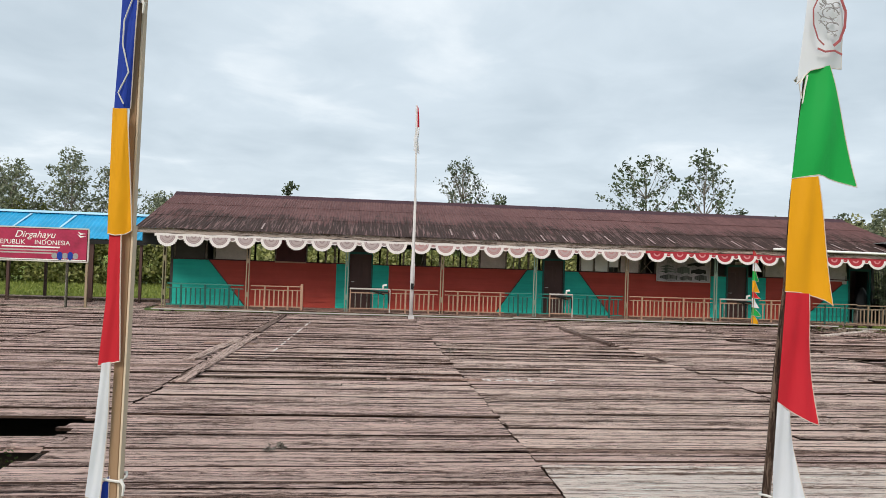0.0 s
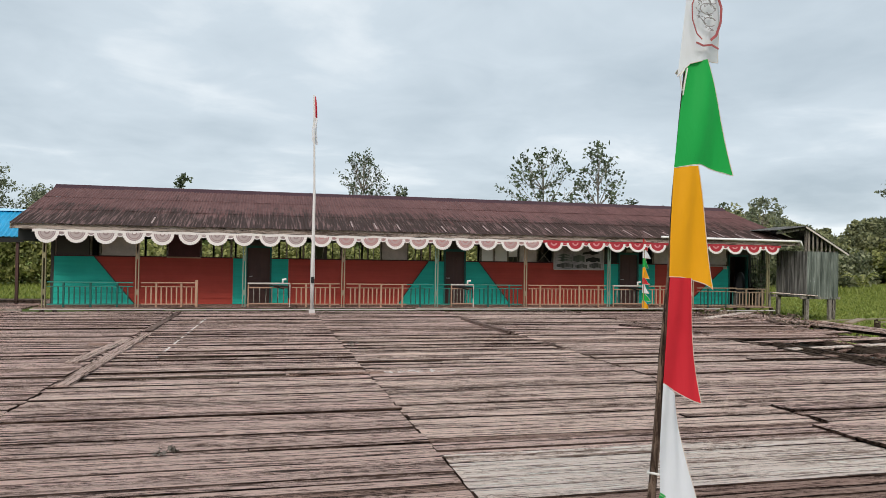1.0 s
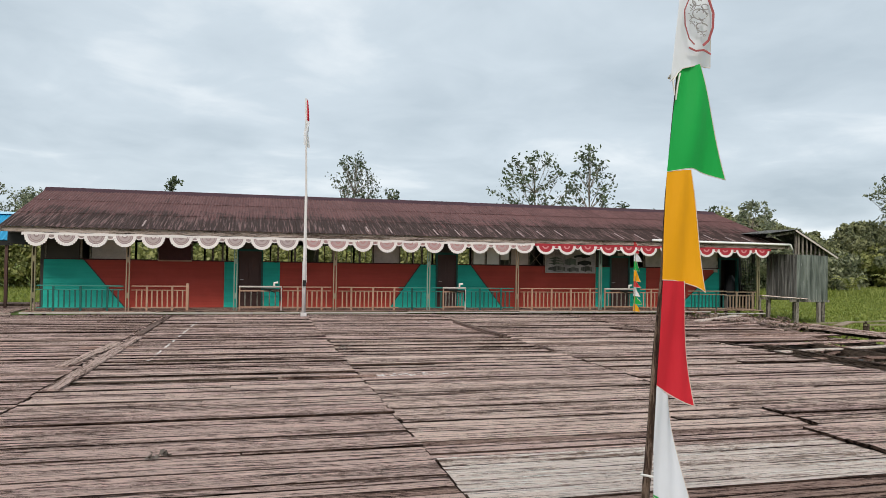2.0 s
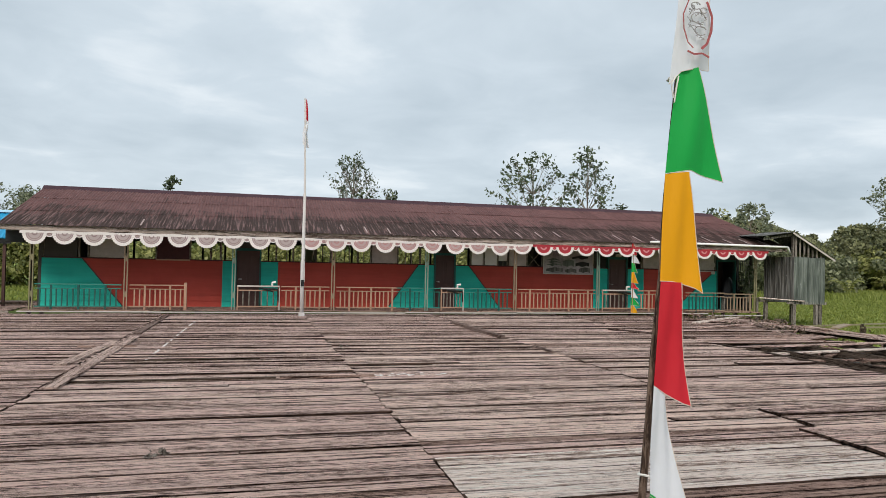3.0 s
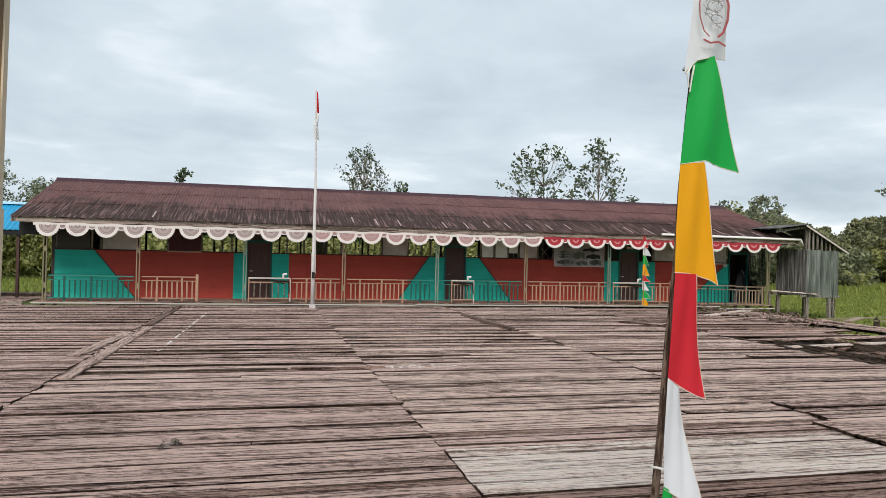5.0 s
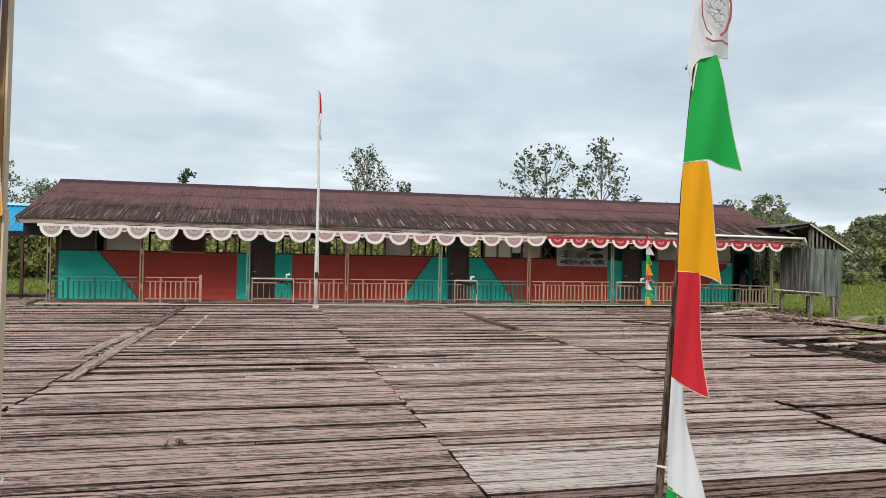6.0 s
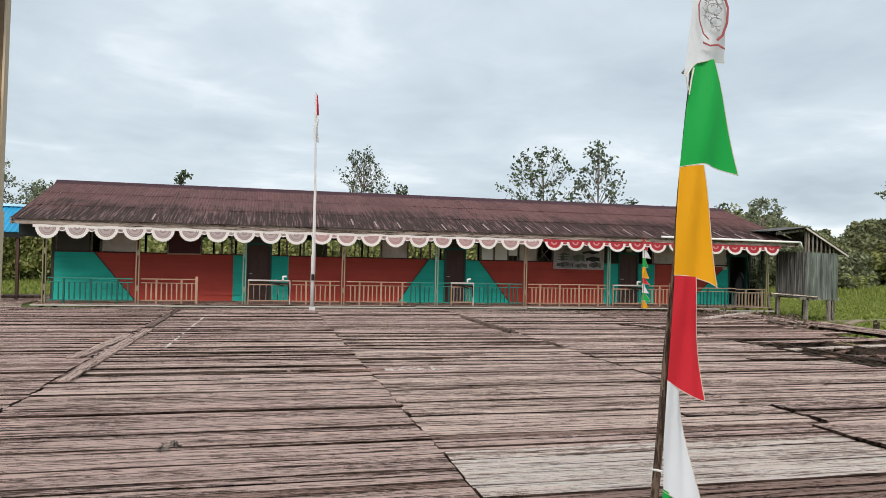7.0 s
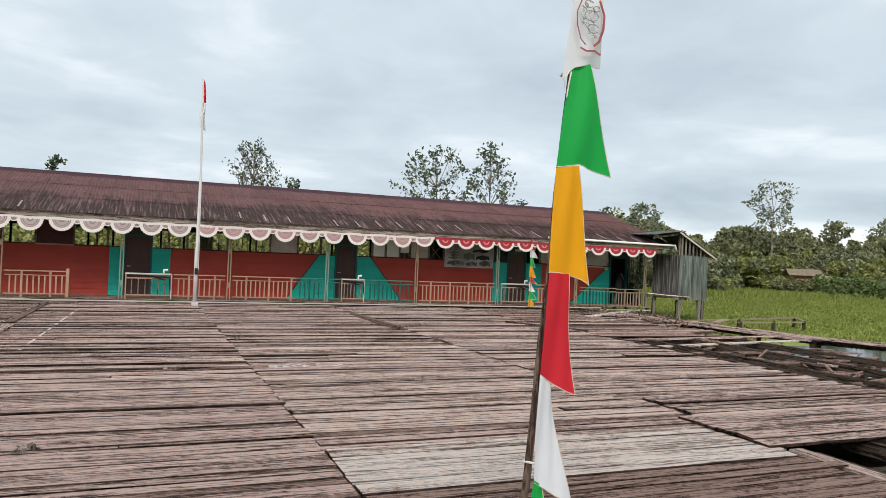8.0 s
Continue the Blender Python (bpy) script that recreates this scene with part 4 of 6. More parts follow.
# ---------------------------------------------------------------- flags
def sheet_of_cloth(left, right, bottom, ripple=0.03, seed=0, nx=9, nz=12):
    """Cloth between a left edge and a right edge (top to bottom) and a bottom edge (left to right), all in x and z, with folds in y."""
    def along(line, t):
        t *= len(line) - 1
        i = min(int(t), len(line) - 2)
        f = t - i
        return [line[i][k] + (line[i + 1][k] - line[i][k]) * f for k in (0, 1)]
    bm = bmesh.new()
    rows = []
    for j in range(nz + 1):
        v = j / nz
        lx, lz = along(left, v)
        rx, rz = along(right, v)
        row = []
        for i in range(nx + 1):
            u = i / nx
            x, z = lx + (rx - lx) * u, lz + (rz - lz) * u
            if bottom:
                bx, bz = along(bottom, u)
                sx, sz = left[-1][0] + (right[-1][0] - left[-1][0]) * u, left[-1][1] + (right[-1][1] - left[-1][1]) * u
                k = v ** 3
                x, z = x + (bx - sx) * k, z + (bz - sz) * k
            y = ripple * u * (math.sin(3.6 * v + 2.4 * u + seed) + 0.5 * math.sin(9 * u + 4 * v + 2 * seed)) * (0.4 + 0.6 * v)
            row.append(bm.verts.new((x, y, z)))
        rows.append(row)
    for a, b in zip(rows, rows[1:]):
        for i in range(nx):
            bm.faces.new((a[i], a[i + 1], b[i + 1], b[i]))
    edge = [r[-1].co.copy() for r in rows] + [v.co.copy() for v in reversed(rows[-1])]
    return bm, edge


def pennant(parent, colour, left, right, bottom, ripple, seed, hem=0.002):
    bm, edge = sheet_of_cloth(left, right, bottom, ripple, seed)
    p = part("pennant", bm, M["cloth_" + colour], parent, f"{colour} cloth pennant", smooth=True)
    bm = bmesh.new()
    tube(bm, edge, [hem] * len(edge), 4)
    part("hem", bm, M["hem"], p)
    return p


# banner on a leaning dark pole
banner = thing("banner_pole", "tall leaning pole with white, green, yellow and red pennants", "banner", "festive banners", at=(0.06, 1.95, 0.0))
line = [(0.0, 0.0), (0.135, 0.62), (0.160, 0.93), (0.180, 1.25), (0.196, 1.60), (0.214, 1.95), (0.244, 2.30), (0.274, 2.62), (0.296, 2.95), (0.33, 3.5)]
bm = bmesh.new()
tube(bm, [(x - 0.006 + (0.018 if z > 1.5 else 0), 0.035, z) for x, z in line], [0.021, 0.0185, 0.017, 0.0155, 0.0145, 0.0135, 0.012, 0.010, 0.009, 0.007], 7)
part("pole", bm, M["pole_dark"], banner, smooth=True)
pennant(banner, "white", [(0.272, 3.05), (0.245, 2.75), (0.212, 2.465)], [(0.385, 3.05), (0.405, 2.78), (0.432, 2.555)], [(0.212, 2.465), (0.27, 2.525), (0.345, 2.545), (0.432, 2.55)], 0.03, 1)
pennant(banner, "green", [(0.254, 2.52), (0.225, 2.30), (0.200, 2.065)], [(0.352, 2.55), (0.424, 2.34), (0.512, 2.055)], [(0.200, 2.065), (0.27, 2.078), (0.34, 2.090), (0.42, 2.070), (0.512, 2.045)], 0.045, 2)
pennant(banner, "yellow", [(0.200, 2.065), (0.188, 1.82), (0.183, 1.59)], [(0.316, 2.08), (0.360, 1.85), (0.412, 1.545)], [(0.183, 1.59), (0.25, 1.588), (0.31, 1.578), (0.36, 1.562), (0.412, 1.535)], 0.04, 3)
pennant(banner, "red", [(0.186, 1.588), (0.174, 1.35), (0.160, 1.13)], [(0.288, 1.585), (0.316, 1.35), (0.345, 1.045)], [(0.160, 1.13), (0.21, 1.10), (0.26, 1.07), (0.30, 1.05), (0.345, 1.035)], 0.04, 4)
pennant(banner, "white", [(0.160, 1.13), (0.148, 0.88), (0.150, 0.65)], [(0.225, 1.08), (0.268, 0.85), (0.315, 0.56)], [(0.150, 0.65), (0.20, 0.62), (0.255, 0.585), (0.315, 0.555)], 0.04, 5)
pennant(banner, "green", [(0.150, 0.66), (0.125, 0.48), (0.105, 0.28)], [(0.20, 0.63), (0.22, 0.45), (0.25, 0.25)], [(0.105, 0.28), (0.18, 0.27), (0.25, 0.245)], 0.02, 6)
for z, x in ((0.735, 0.142), (2.50, 0.258)):
    bm = bmesh.new()
    tube(bm, [(x + 0.026 * math.cos(a), 0.035 + 0.03 * math.sin(a), z + 0.004 * math.sin(2 * a)) for a in [2 * math.pi * k / 12 for k in range(13)]], [0.0055] * 13, 5)
    if z > 2:
        tube(bm, [(x - 0.02, -0.015, z), (x - 0.045, -0.02, z - 0.04), (x - 0.035, -0.02, z - 0.10)], [0.004, 0.004, 0.003], 5)
        tube(bm, [(x - 0.01, -0.02, z), (x - 0.022, -0.02, z - 0.06), (x - 0.03, -0.02, z - 0.12)], [0.004, 0.004, 0.003], 5)
    part("tie", bm, M["cord"], banner, "knotted white cord")
# a crest on the topmost pennant, as plain shapes
def printed_line(points, wide, y=-0.045):
    """A flat printed stroke on the cloth, in the crest's own small square."""
    points = [(0.327 + 1.5 * (x - 0.297), 2.60 + 1.18 * (z - 2.665)) for x, z in points]
    for (xa, za), (xb, zb) in zip(points, points[1:]):
        d = math.dist((xa, za), (xb, zb)) + 1e-9
        nx, nz = -(zb - za) / d * wide / 2, (xb - xa) / d * wide / 2
        prism(bm, [(xa - nx, y, za - nz), (xa + nx, y, za + nz), (xb + nx, y, zb + nz), (xb - nx, y, zb - nz)], [(xa - nx, y + 0.002, za - nz), (xa + nx, y + 0.002, za + nz), (xb + nx, y + 0.002, zb + nz), (xb - nx, y + 0.002, zb - nz)])


for side in (-1, 1):
    bm = bmesh.new()
    printed_line([(0.295 + side * 0.030, 2.865), (0.295 + side * 0.048, 2.81), (0.295 + side * 0.046, 2.755), (0.295 + side * 0.032, 2.705), (0.295 + side * 0.014, 2.685)], 0.011 if side > 0 else 0.005)
    part("crest_ribbon", bm, M["crest_red"], banner, "faded red printed ribbon")
bm = bmesh.new()
for cx, cz, rr in ((0.297, 2.80, 0.024), (0.305, 2.752, 0.02), (0.288, 2.845, 0.016), (0.315, 2.83, 0.012)):
    printed_line([(cx + rr * math.cos(a), cz + rr * 0.85 * math.sin(a)) for a in [0.4 + 5.2 * k / 9 for k in range(10)]], 0.004)
part("crest_outline", bm, M["crest_grey"], banner, "grey printed outline")
bm = bmesh.new()
printed_line([(0.262, 2.672), (0.285, 2.662), (0.312, 2.668), (0.335, 2.655)], 0.008)
part("crest_scroll", bm, M["crest_red"], banner, "faded red printed scroll")
bm = bmesh.new()
cr = random.Random(17)
for k in range(34):
    a, q = cr.uniform(0, 6.28), cr.random() ** 0.5
    cx, cz, d = 0.297 + 0.034 * q * math.cos(a), 2.785 + 0.072 * q * math.sin(a), cr.uniform(0.004, 0.011)
    b = cr.uniform(0, 3.1)
    printed_line([(cx, cz), (cx + d * math.cos(b), cz + d * math.sin(b)), (cx + d * math.cos(b + 0.9), cz + d * 1.6 * math.sin(b + 0.4))], 0.0028)
part("crest_strokes", bm, M["crest_grey"], banner, "fine grey printed strokes")

# banner on a squared brown pole
second = thing("banner_pole", "tall squared brown pole with blue, yellow, red and white pennants", "banner", "festive banners", at=(-2.077, 0.90, 0.464))
second.scale = (0.72, 0.72, 0.72)
bm = bmesh.new()
beam(bm, (-0.026, 0.0, -0.65), (0.004, 0.0, 1.75), 0.032, 0.05)
beam(bm, (0.004, 0.0, 1.75), (0.02, 0.0, 3.3), 0.024, 0.042)
part("pole", bm, M["pole_wood"], second, soften=0.003)
# the right face is a strip of paler colour than the front
bm = bmesh.new()
beam(bm, (-0.0065, -0.004, -0.65), (0.0235, -0.004, 1.75), 0.006, 0.042)
beam(bm, (0.0195, -0.004, 1.75), (0.0345, -0.004, 3.3), 0.006, 0.036)
part("pale_edge", bm, M["pole_pale"], second, "pale strip along the right face of the pole")
pennant(second, "blue", [(-0.030, 2.60), (-0.036, 2.35), (-0.044, 2.13)], [(0.024, 2.60), (0.014, 2.35), (0.004, 2.13)], [(-0.044, 2.13), (-0.015, 2.128), (0.004, 2.135)], 0.012, 1).location.y = -0.048
pennant(second, "yellow", [(-0.046, 2.13), (-0.046, 1.92), (-0.046, 1.72)], [(0.002, 2.13), (0.014, 1.95), (0.028, 1.735)], [(-0.046, 1.72), (-0.02, 1.715), (0.005, 1.72), (0.028, 1.732)], 0.015, 2).location.y = -0.055
pennant(second, "red", [(-0.042, 1.72), (-0.044, 1.5), (-0.060, 1.29)], [(-0.004, 1.72), (0.0, 1.5), (0.006, 1.30)], [(-0.060, 1.29), (-0.03, 1.297), (0.006, 1.305)], 0.012, 3).location.y = -0.048
pennant(second, "white", [(-0.046, 1.30), (-0.060, 1.1), (-0.080, 0.87)], [(-0.018, 1.305), (-0.022, 1.1), (-0.034, 0.85)], [(-0.080, 0.87), (-0.058, 0.858), (-0.034, 0.848)], 0.012, 4).location.y = -0.055
pennant(second, "blue", [(-0.070, 0.86), (-0.076, 0.7), (-0.085, 0.5)], [(-0.016, 0.93), (-0.018, 0.7), (-0.02, 0.5)], [(-0.085, 0.5), (-0.05, 0.5), (-0.02, 0.5)], 0.01, 5).location.y = -0.032
for z in (0.92, 2.50):
    bm = bmesh.new()
    tube(bm, [(-0.034, -0.034, z), (0.022, -0.036, z - 0.008), (0.029, 0.0, z), (0.022, 0.03, z + 0.004), (-0.024, 0.03, z), (-0.026, -0.03, z)], [0.0045] * 6, 5)
    tube(bm, [(0.022, -0.036, z), (0.036, -0.045, z - 0.02), (0.033, -0.045, z - 0.05)], [0.0055, 0.005, 0.0035], 5)
    part("tie", bm, M["cord"], second, "knotted white cord")
bm = bmesh.new()
tube(bm, [(0.004, -0.055, 2.5), (-0.02, -0.058, 2.42), (-0.022, -0.058, 2.34), (0.0, -0.058, 2.25), (-0.03, -0.058, 2.18), (-0.012, -0.058, 2.145)], [0.0025] * 6, 4)
part("loose_thread", bm, M["cord"], second, "loose white thread")

# small banner by the veranda
third = thing("banner_pole", "small pole with narrow many-coloured pennants before the veranda", "banner", "festive banners", at=(12.3, 23.55, -0.1))
bm = bmesh.new()
tube(bm, [(0, 0, 0), (0.02, 0, 1.3), (0.03, 0, 2.62)], [0.016, 0.014, 0.01], 6)
part("pole", bm, M["pole_wood"], third)
zs = [2.62, 2.20, 1.90, 1.55, 1.15, 0.93, 0.60, 0.30, 0.02]
for k, colour in enumerate(("red", "white", "green", "yellow", "red", "white", "green", "yellow")):
    a, b = zs[k], zs[k + 1]
    w = (0.16, 0.33, 0.22, 0.26, 0.28, 0.20, 0.29, 0.26)[k]
    pennant(third, colour, [(0.02 - 0.06, a), (0.01 - 0.06, b)], [(0.05, a), (w, b - 0.03)], None, 0.05, k, 0.006)

# flagpole with a limp two-coloured flag
mast = thing("flagpole", "tall white flagpole with a limp red and white flag", "flagpole", at=(-0.09, 20.7, 0.0))
bm = bmesh.new()
tube(bm, [(0, 0, -0.1), (-0.005, 0, 1.6), (0.0, 0, 1.62), (0.01, 0, 3.6), (0.01, 0, 3.62), (-0.02, 0, 5.2), (-0.05, 0, 6.43)], [0.060, 0.056, 0.046, 0.040, 0.031, 0.027, 0.022], 12)
part("mast", bm, M["white_metal"], mast, smooth=True)
bm = bmesh.new()
box(bm, -0.085, 0.085, -0.085, 0.085, -0.02, 0.10)
part("foot", bm, M["white_metal"], mast, soften=0.01)
bm = bmesh.new()
box(bm, -0.045, 0.045, -0.085, -0.055, 0.88, 1.06)
part("cleat", bm, M["black"], mast, "black iron cleat")
bm = bmesh.new()
tube(bm, [(0.06, -0.06, 1.0), (0.03, -0.045, 3.5), (-0.035, -0.03, 6.36)], [0.006] * 3, 5)
part("halyard", bm, M["cord"], mast)
for colour, left, right in (("red", [(-0.02, 6.42), (-0.01, 6.1), (0.0, 5.78)], [(0.015, 6.34), (0.05, 6.05), (0.07, 5.70)]), ("white", [(-0.02, 5.78), (-0.10, 5.4), (-0.09, 5.05)], [(0.07, 5.74), (0.04, 5.4), (0.10, 4.95)])):
    bm, edge = sheet_of_cloth(left, right, None, 0.10, 2, 6, 12)
    part("flag_" + ("stripe" if colour == "red" else "field"), bm, M["cloth_" + colour], mast, f"{colour} half of the flag", smooth=True)


# ---------------------------------------------------------------- zinc closet on stilts
closet = thing("stilt_closet", "small grey zinc-clad closet on timber stilts over the swamp", "shed", at=(19.36, 23.4, 0.0))
W, D, Z0, Z1 = 1.46, 1.75, 0.38, 2.24
for k, (x, y) in enumerate(((0.06, 0.06), (W - 0.35, 0.06), (0.06, D - 0.06), (W - 0.1, D - 0.06), (W - 0.12, 0.1))):
    bm = bmesh.new()
    beam(bm, (x + 0.04 * (k % 2) - 0.03, y, GROUND - 0.4), (x, y, Z0), 0.13, 0.13)
    part("stilt", bm, M["post_wood"], closet)
for y in (0.04, D - 0.04):
    bm = bmesh.new()
    beam(bm, (-0.25, y, Z0 - 0.04), (W + 0.12, y, Z0 - 0.06), 0.09, 0.10)
    part("floor_beam", bm, M["post_wood"], closet)
bm = bmesh.new()
box(bm, 0.02, W - 0.02, 0.03, D - 0.03, Z0 - 0.01, Z0 + 0.03)
part("floor", bm, M["post_wood"], closet)
front_sheet = corrugated("zinc_sheet", 0.76, Z1 - Z0, 9, 0.012, M["zinc"])
# side sheets take a darker grey than the front ones
side_sheet = corrugated("zinc_sheet", 0.46, Z1 - Z0 - 0.02, 4, 0.014, M["zinc_dark"])
up = Matrix(((1, 0, 0, 0), (0, 0, -1, 0), (0, 1, 0, 0), (0, 0, 0, 1)))
for k in range(2):
    piece("zinc_sheet", front_sheet, closet, pose(0.0 + 0.71 * k, -0.012 * k, Z0 - 0.07 - 0.02 * k, 0, 0, 0) @ up)
for k in range(4):
    piece("zinc_sheet", side_sheet, closet, pose(-0.012 - 0.012 * (k % 2), 0.43 * (k + 1), Z0 - 0.05 + 0.01 * k, 0, 0, -90) @ up)
    piece("zinc_sheet", side_sheet, closet, pose(W + 0.012, 0.43 * k, Z0, 0, 0, 90) @ up)
for k in range(2):
    piece("zinc_sheet", front_sheet, closet, pose(0.0 + 0.71 * k, D, Z0 - 0.07, 0, 0, 0) @ up)
# gable slats under the lean-to roof
rz = lambda x: 3.14 - 0.535 * (x + 0.1)  # noqa: E731
for k in range(7):
    x = 0.10 + 0.2 * k
    bm = bmesh.new()
    beam(bm, (x, 0.03, Z1 - 0.15), (x, 0.03, rz(x) - 0.03), 0.07 if k else 0.1, 0.03)
    part("gable_slat", bm, M["post_wood"], closet)
bm = bmesh.new()
beam(bm, (-0.15, -0.12, rz(-0.15) - 0.04), (1.86, -0.12, rz(1.86) - 0.04), 0.03, 0.07)
part("verge_board", bm, M["white_wood"], closet)
me = corrugated("roof_sheet", 0.62, 2.28, 6, 0.012, M["zinc_dark"])
tilt = math.degrees(math.atan(0.535))
for k in range(3):
    piece("roof_sheet", me, closet, pose(1.88, -0.15 + 0.6 * k, rz(1.88) + 0.02 + 0.01 * k, 0, 0, 0) @ pose(0, 0, 0, 0, tilt, 0) @ pose(0, 0, 0, 0, 0, 90))
me = corrugated("roof_sheet", 0.62, 1.35, 6, 0.012, M["zinc_dark"])
for k in range(3):
    piece("roof_sheet", me, closet, pose(-0.10, -0.15 + 0.6 * k, rz(-0.1) + 0.03 + 0.01 * k, 0, 0, 0) @ pose(0, 0, 0, 0, -8, 0) @ pose(0, 0, 0, 0, 0, 90))
for y in (0.1, D - 0.1):
    bm = bmesh.new()
    beam(bm, (-1.35, y, 2.85), (-0.05, y, rz(-0.05) - 0.06), 0.06, 0.08)
    part("rafter", bm, M["post_wood"], closet)
    bm = bmesh.new()
    beam(bm, (0.03, y, Z1 - 0.2), (0.03, y, rz(0.03) - 0.05), 0.08, 0.08)
    part("corner_post", bm, M["post_wood"], closet)
gang = thing("gangplank", "pale timber plank from the veranda to the closet", "plank")
bm = bmesh.new()
beam(bm, (18.15, 23.95, 0.52), (19.75, 23.3, 0.42), 0.22, 0.04)
part("plank", bm, M["deck_pale"], gang)
bm = bmesh.new()
beam(bm, (18.22, 24.1, -0.1), (18.22, 24.1, 0.5), 0.07, 0.07)
part("prop", bm, M["post_wood"], gang)

# ---------------------------------------------------------------- covered walk with the blue roof, and its sign
walkway = thing("covered_walkway", "open covered walkway with a bright blue zinc roof on dark posts", "walkway", kind="structure")
BX0, BX1 = -22.0, -9.3
n_blue = 16
bstep = (BX1 - BX0) / n_blue
brun = math.hypot(1.75, 0.95)
me = corrugated("roof_sheet", bstep + 0.03, brun, 5, 0.014, M["blue_roof"])
btilt = math.degrees(math.atan2(0.95, 1.75))
for k in range(n_blue):
    piece("roof_sheet", me, walkway, pose(BX0 + k * bstep, 25.85, 2.16 + 0.008 * (k % 2), btilt, 0, 0.4 * (random.random() - 0.5)))
    piece("roof_sheet", me, walkway, pose(BX0 + (k + 1) * bstep, 29.35, 2.16 + 0.008 * (k % 2), btilt, 0, 180))
lap = box_mesh("lap_strip", M["blue_light"], (0.09, brun * 0.85, 0.006))
for k in range(1, n_blue, 1):
    if random.random() < 0.6:
        piece("lap_strip", lap, walkway, pose(BX0 + k * bstep, 25.85 + 0.85, 2.16 + 0.49, btilt, 0, -14 + 6 * random.random()))
bm = bmesh.new()
prism(bm, [(BX0, 27.45, 3.10), (BX0, 27.6, 3.19), (BX0, 27.75, 3.10)], [(BX1, 27.45, 3.10), (BX1, 27.6, 3.19), (BX1, 27.75, 3.10)])
part("ridge_cap", bm, M["blue_light"], walkway)
bm = bmesh.new()
box(bm, BX0, BX1, 25.9, 25.95, 1.98, 2.14)
part("eave_board", bm, M["black"], walkway)
for x in (-20.3, -17.1, -13.98, -11.2, -9.5):
    for y in (26.0, 29.0):
        bm = bmesh.new()
        wide = 0.15 if x == -11.2 else 0.09
        box(bm, x - wide / 2, x + wide / 2, y - 0.05, y + 0.05, GROUND - 0.2, 2.05)
        part("post", bm, M["door"], walkway, "dark maroon timber post")
y = 23.55
while y < 29.2:
    bm = bmesh.new()
    box(bm, -22.0, -8.6 if y > 25.7 else -8.75, y, y + 0.18, -0.13, -0.095 + 0.012 * random.random())
    part("walk_board", bm, M["deck"], walkway)
    y += 0.2
for y, z in ((23.5, -0.10), (25.5, 0.05)):
    bm = bmesh.new()
    beam(bm, (-22, y, z), (-8.6, y, z - 0.02), 0.06, 0.09)
    part("edge_beam", bm, M["beam"] if z > 0 else M["fascia"], walkway)

sign = thing("banner_sign", "red and white greeting banner on a timber frame", "sign", at=(-10.36, 23.3, 1.37))
SW, SH = 3.55, 1.02
bm = bmesh.new()
box(bm, -SW, 0, 0, 0.02, 0, SH)
part("panel", bm, M["maroon_board"], sign)
sign_red = plain("banner_print_red", (0.38, 0.024, 0.072), 0.5, 0.3, 1.2)
bm = bmesh.new()
box(bm, -SW + 0.03, -0.03, -0.006, -0.002, 0.05, SH - 0.02)
part("printed_field", bm, sign_red, sign)
for x0, x1, z0, z1 in ((-SW, 0.02, -0.04, 0.0), (-SW, 0.02, SH, SH + 0.04), (0.0, 0.04, 0.0, SH)):
    bm = bmesh.new()
    box(bm, x0, x1, -0.01, 0.03, z0, z1)
    part("frame_board", bm, M["white_wood"], sign)
bm = bmesh.new()
box(bm, -SW + 0.03, -0.03, -0.008, -0.004, 0.015, 0.045)
part("white_foot_band", bm, M["gutter"], sign)


def lettering(text, size, x, z, slant, parent, material):
    cu = bpy.data.curves.new("text", "FONT")
    cu.body, cu.size, cu.shear, cu.extrude = text, size, slant, 0.002
    cu.align_x = "CENTER"
    tmp = new("tmp", cu)
    me = bpy.data.meshes.new_from_object(tmp.evaluated_get(bpy.context.evaluated_depsgraph_get()))
    bpy.data.objects.remove(tmp)
    me.materials.clear()
    me.materials.append(material)
    ob = new("lettering", me)
    ob.parent = parent
    ob.matrix_basis = pose(x, -0.012, z, 90, 0, 0)
    return ob


lettering("Dirgahayu", 0.30, -1.62, 0.72, 0.35, sign, M["gutter"])
lettering("REPUBLIK", 0.205, -2.34, 0.50, 0.0, sign, M["gutter"])
lettering("INDONESIA", 0.205, -1.08, 0.50, 0.0, sign, M["gutter"])
for z, a, b in ((0.40, -2.6, -0.85), (0.30, -2.7, -0.9), (0.21, -2.65, -1.05)):
    bm = bmesh.new()
    box(bm, a, b, -0.010, -0.007, z, z + 0.045)
    part("line_of_print", bm, M["bunting_faded"] if z < 0.35 else M["gutter"], sign)
bm = bmesh.new()
prism(bm, [(-3.1 + 0.33 * math.cos(a), -0.010, 0.27 + 0.2 * math.sin(a)) for a in [2 * math.pi * k / 24 for k in range(24)]], [(-3.1 + 0.33 * math.cos(a), -0.007, 0.27 + 0.2 * math.sin(a)) for a in [2 * math.pi * k / 24 for k in range(24)]])
part("printed_disc", bm, M["zinc"], sign)
for k in range(5):
    bm = bmesh.new()
    cx = -1.0 + 0.16 * k
    prism(bm, [(cx + 0.09 * math.cos(a), -0.010, 0.16 + (0.10 + 0.04 * (k % 2)) * math.sin(a)) for a in [2 * math.pi * j / 10 for j in range(10)]], [(cx + 0.09 * math.cos(a), -0.007, 0.16 + (0.10 + 0.04 * (k % 2)) * math.sin(a)) for a in [2 * math.pi * j / 10 for j in range(10)]])
    part("printed_shape", bm, M["cloth_blue"] if k % 2 else M["crest_grey"], sign)
bm = bmesh.new()
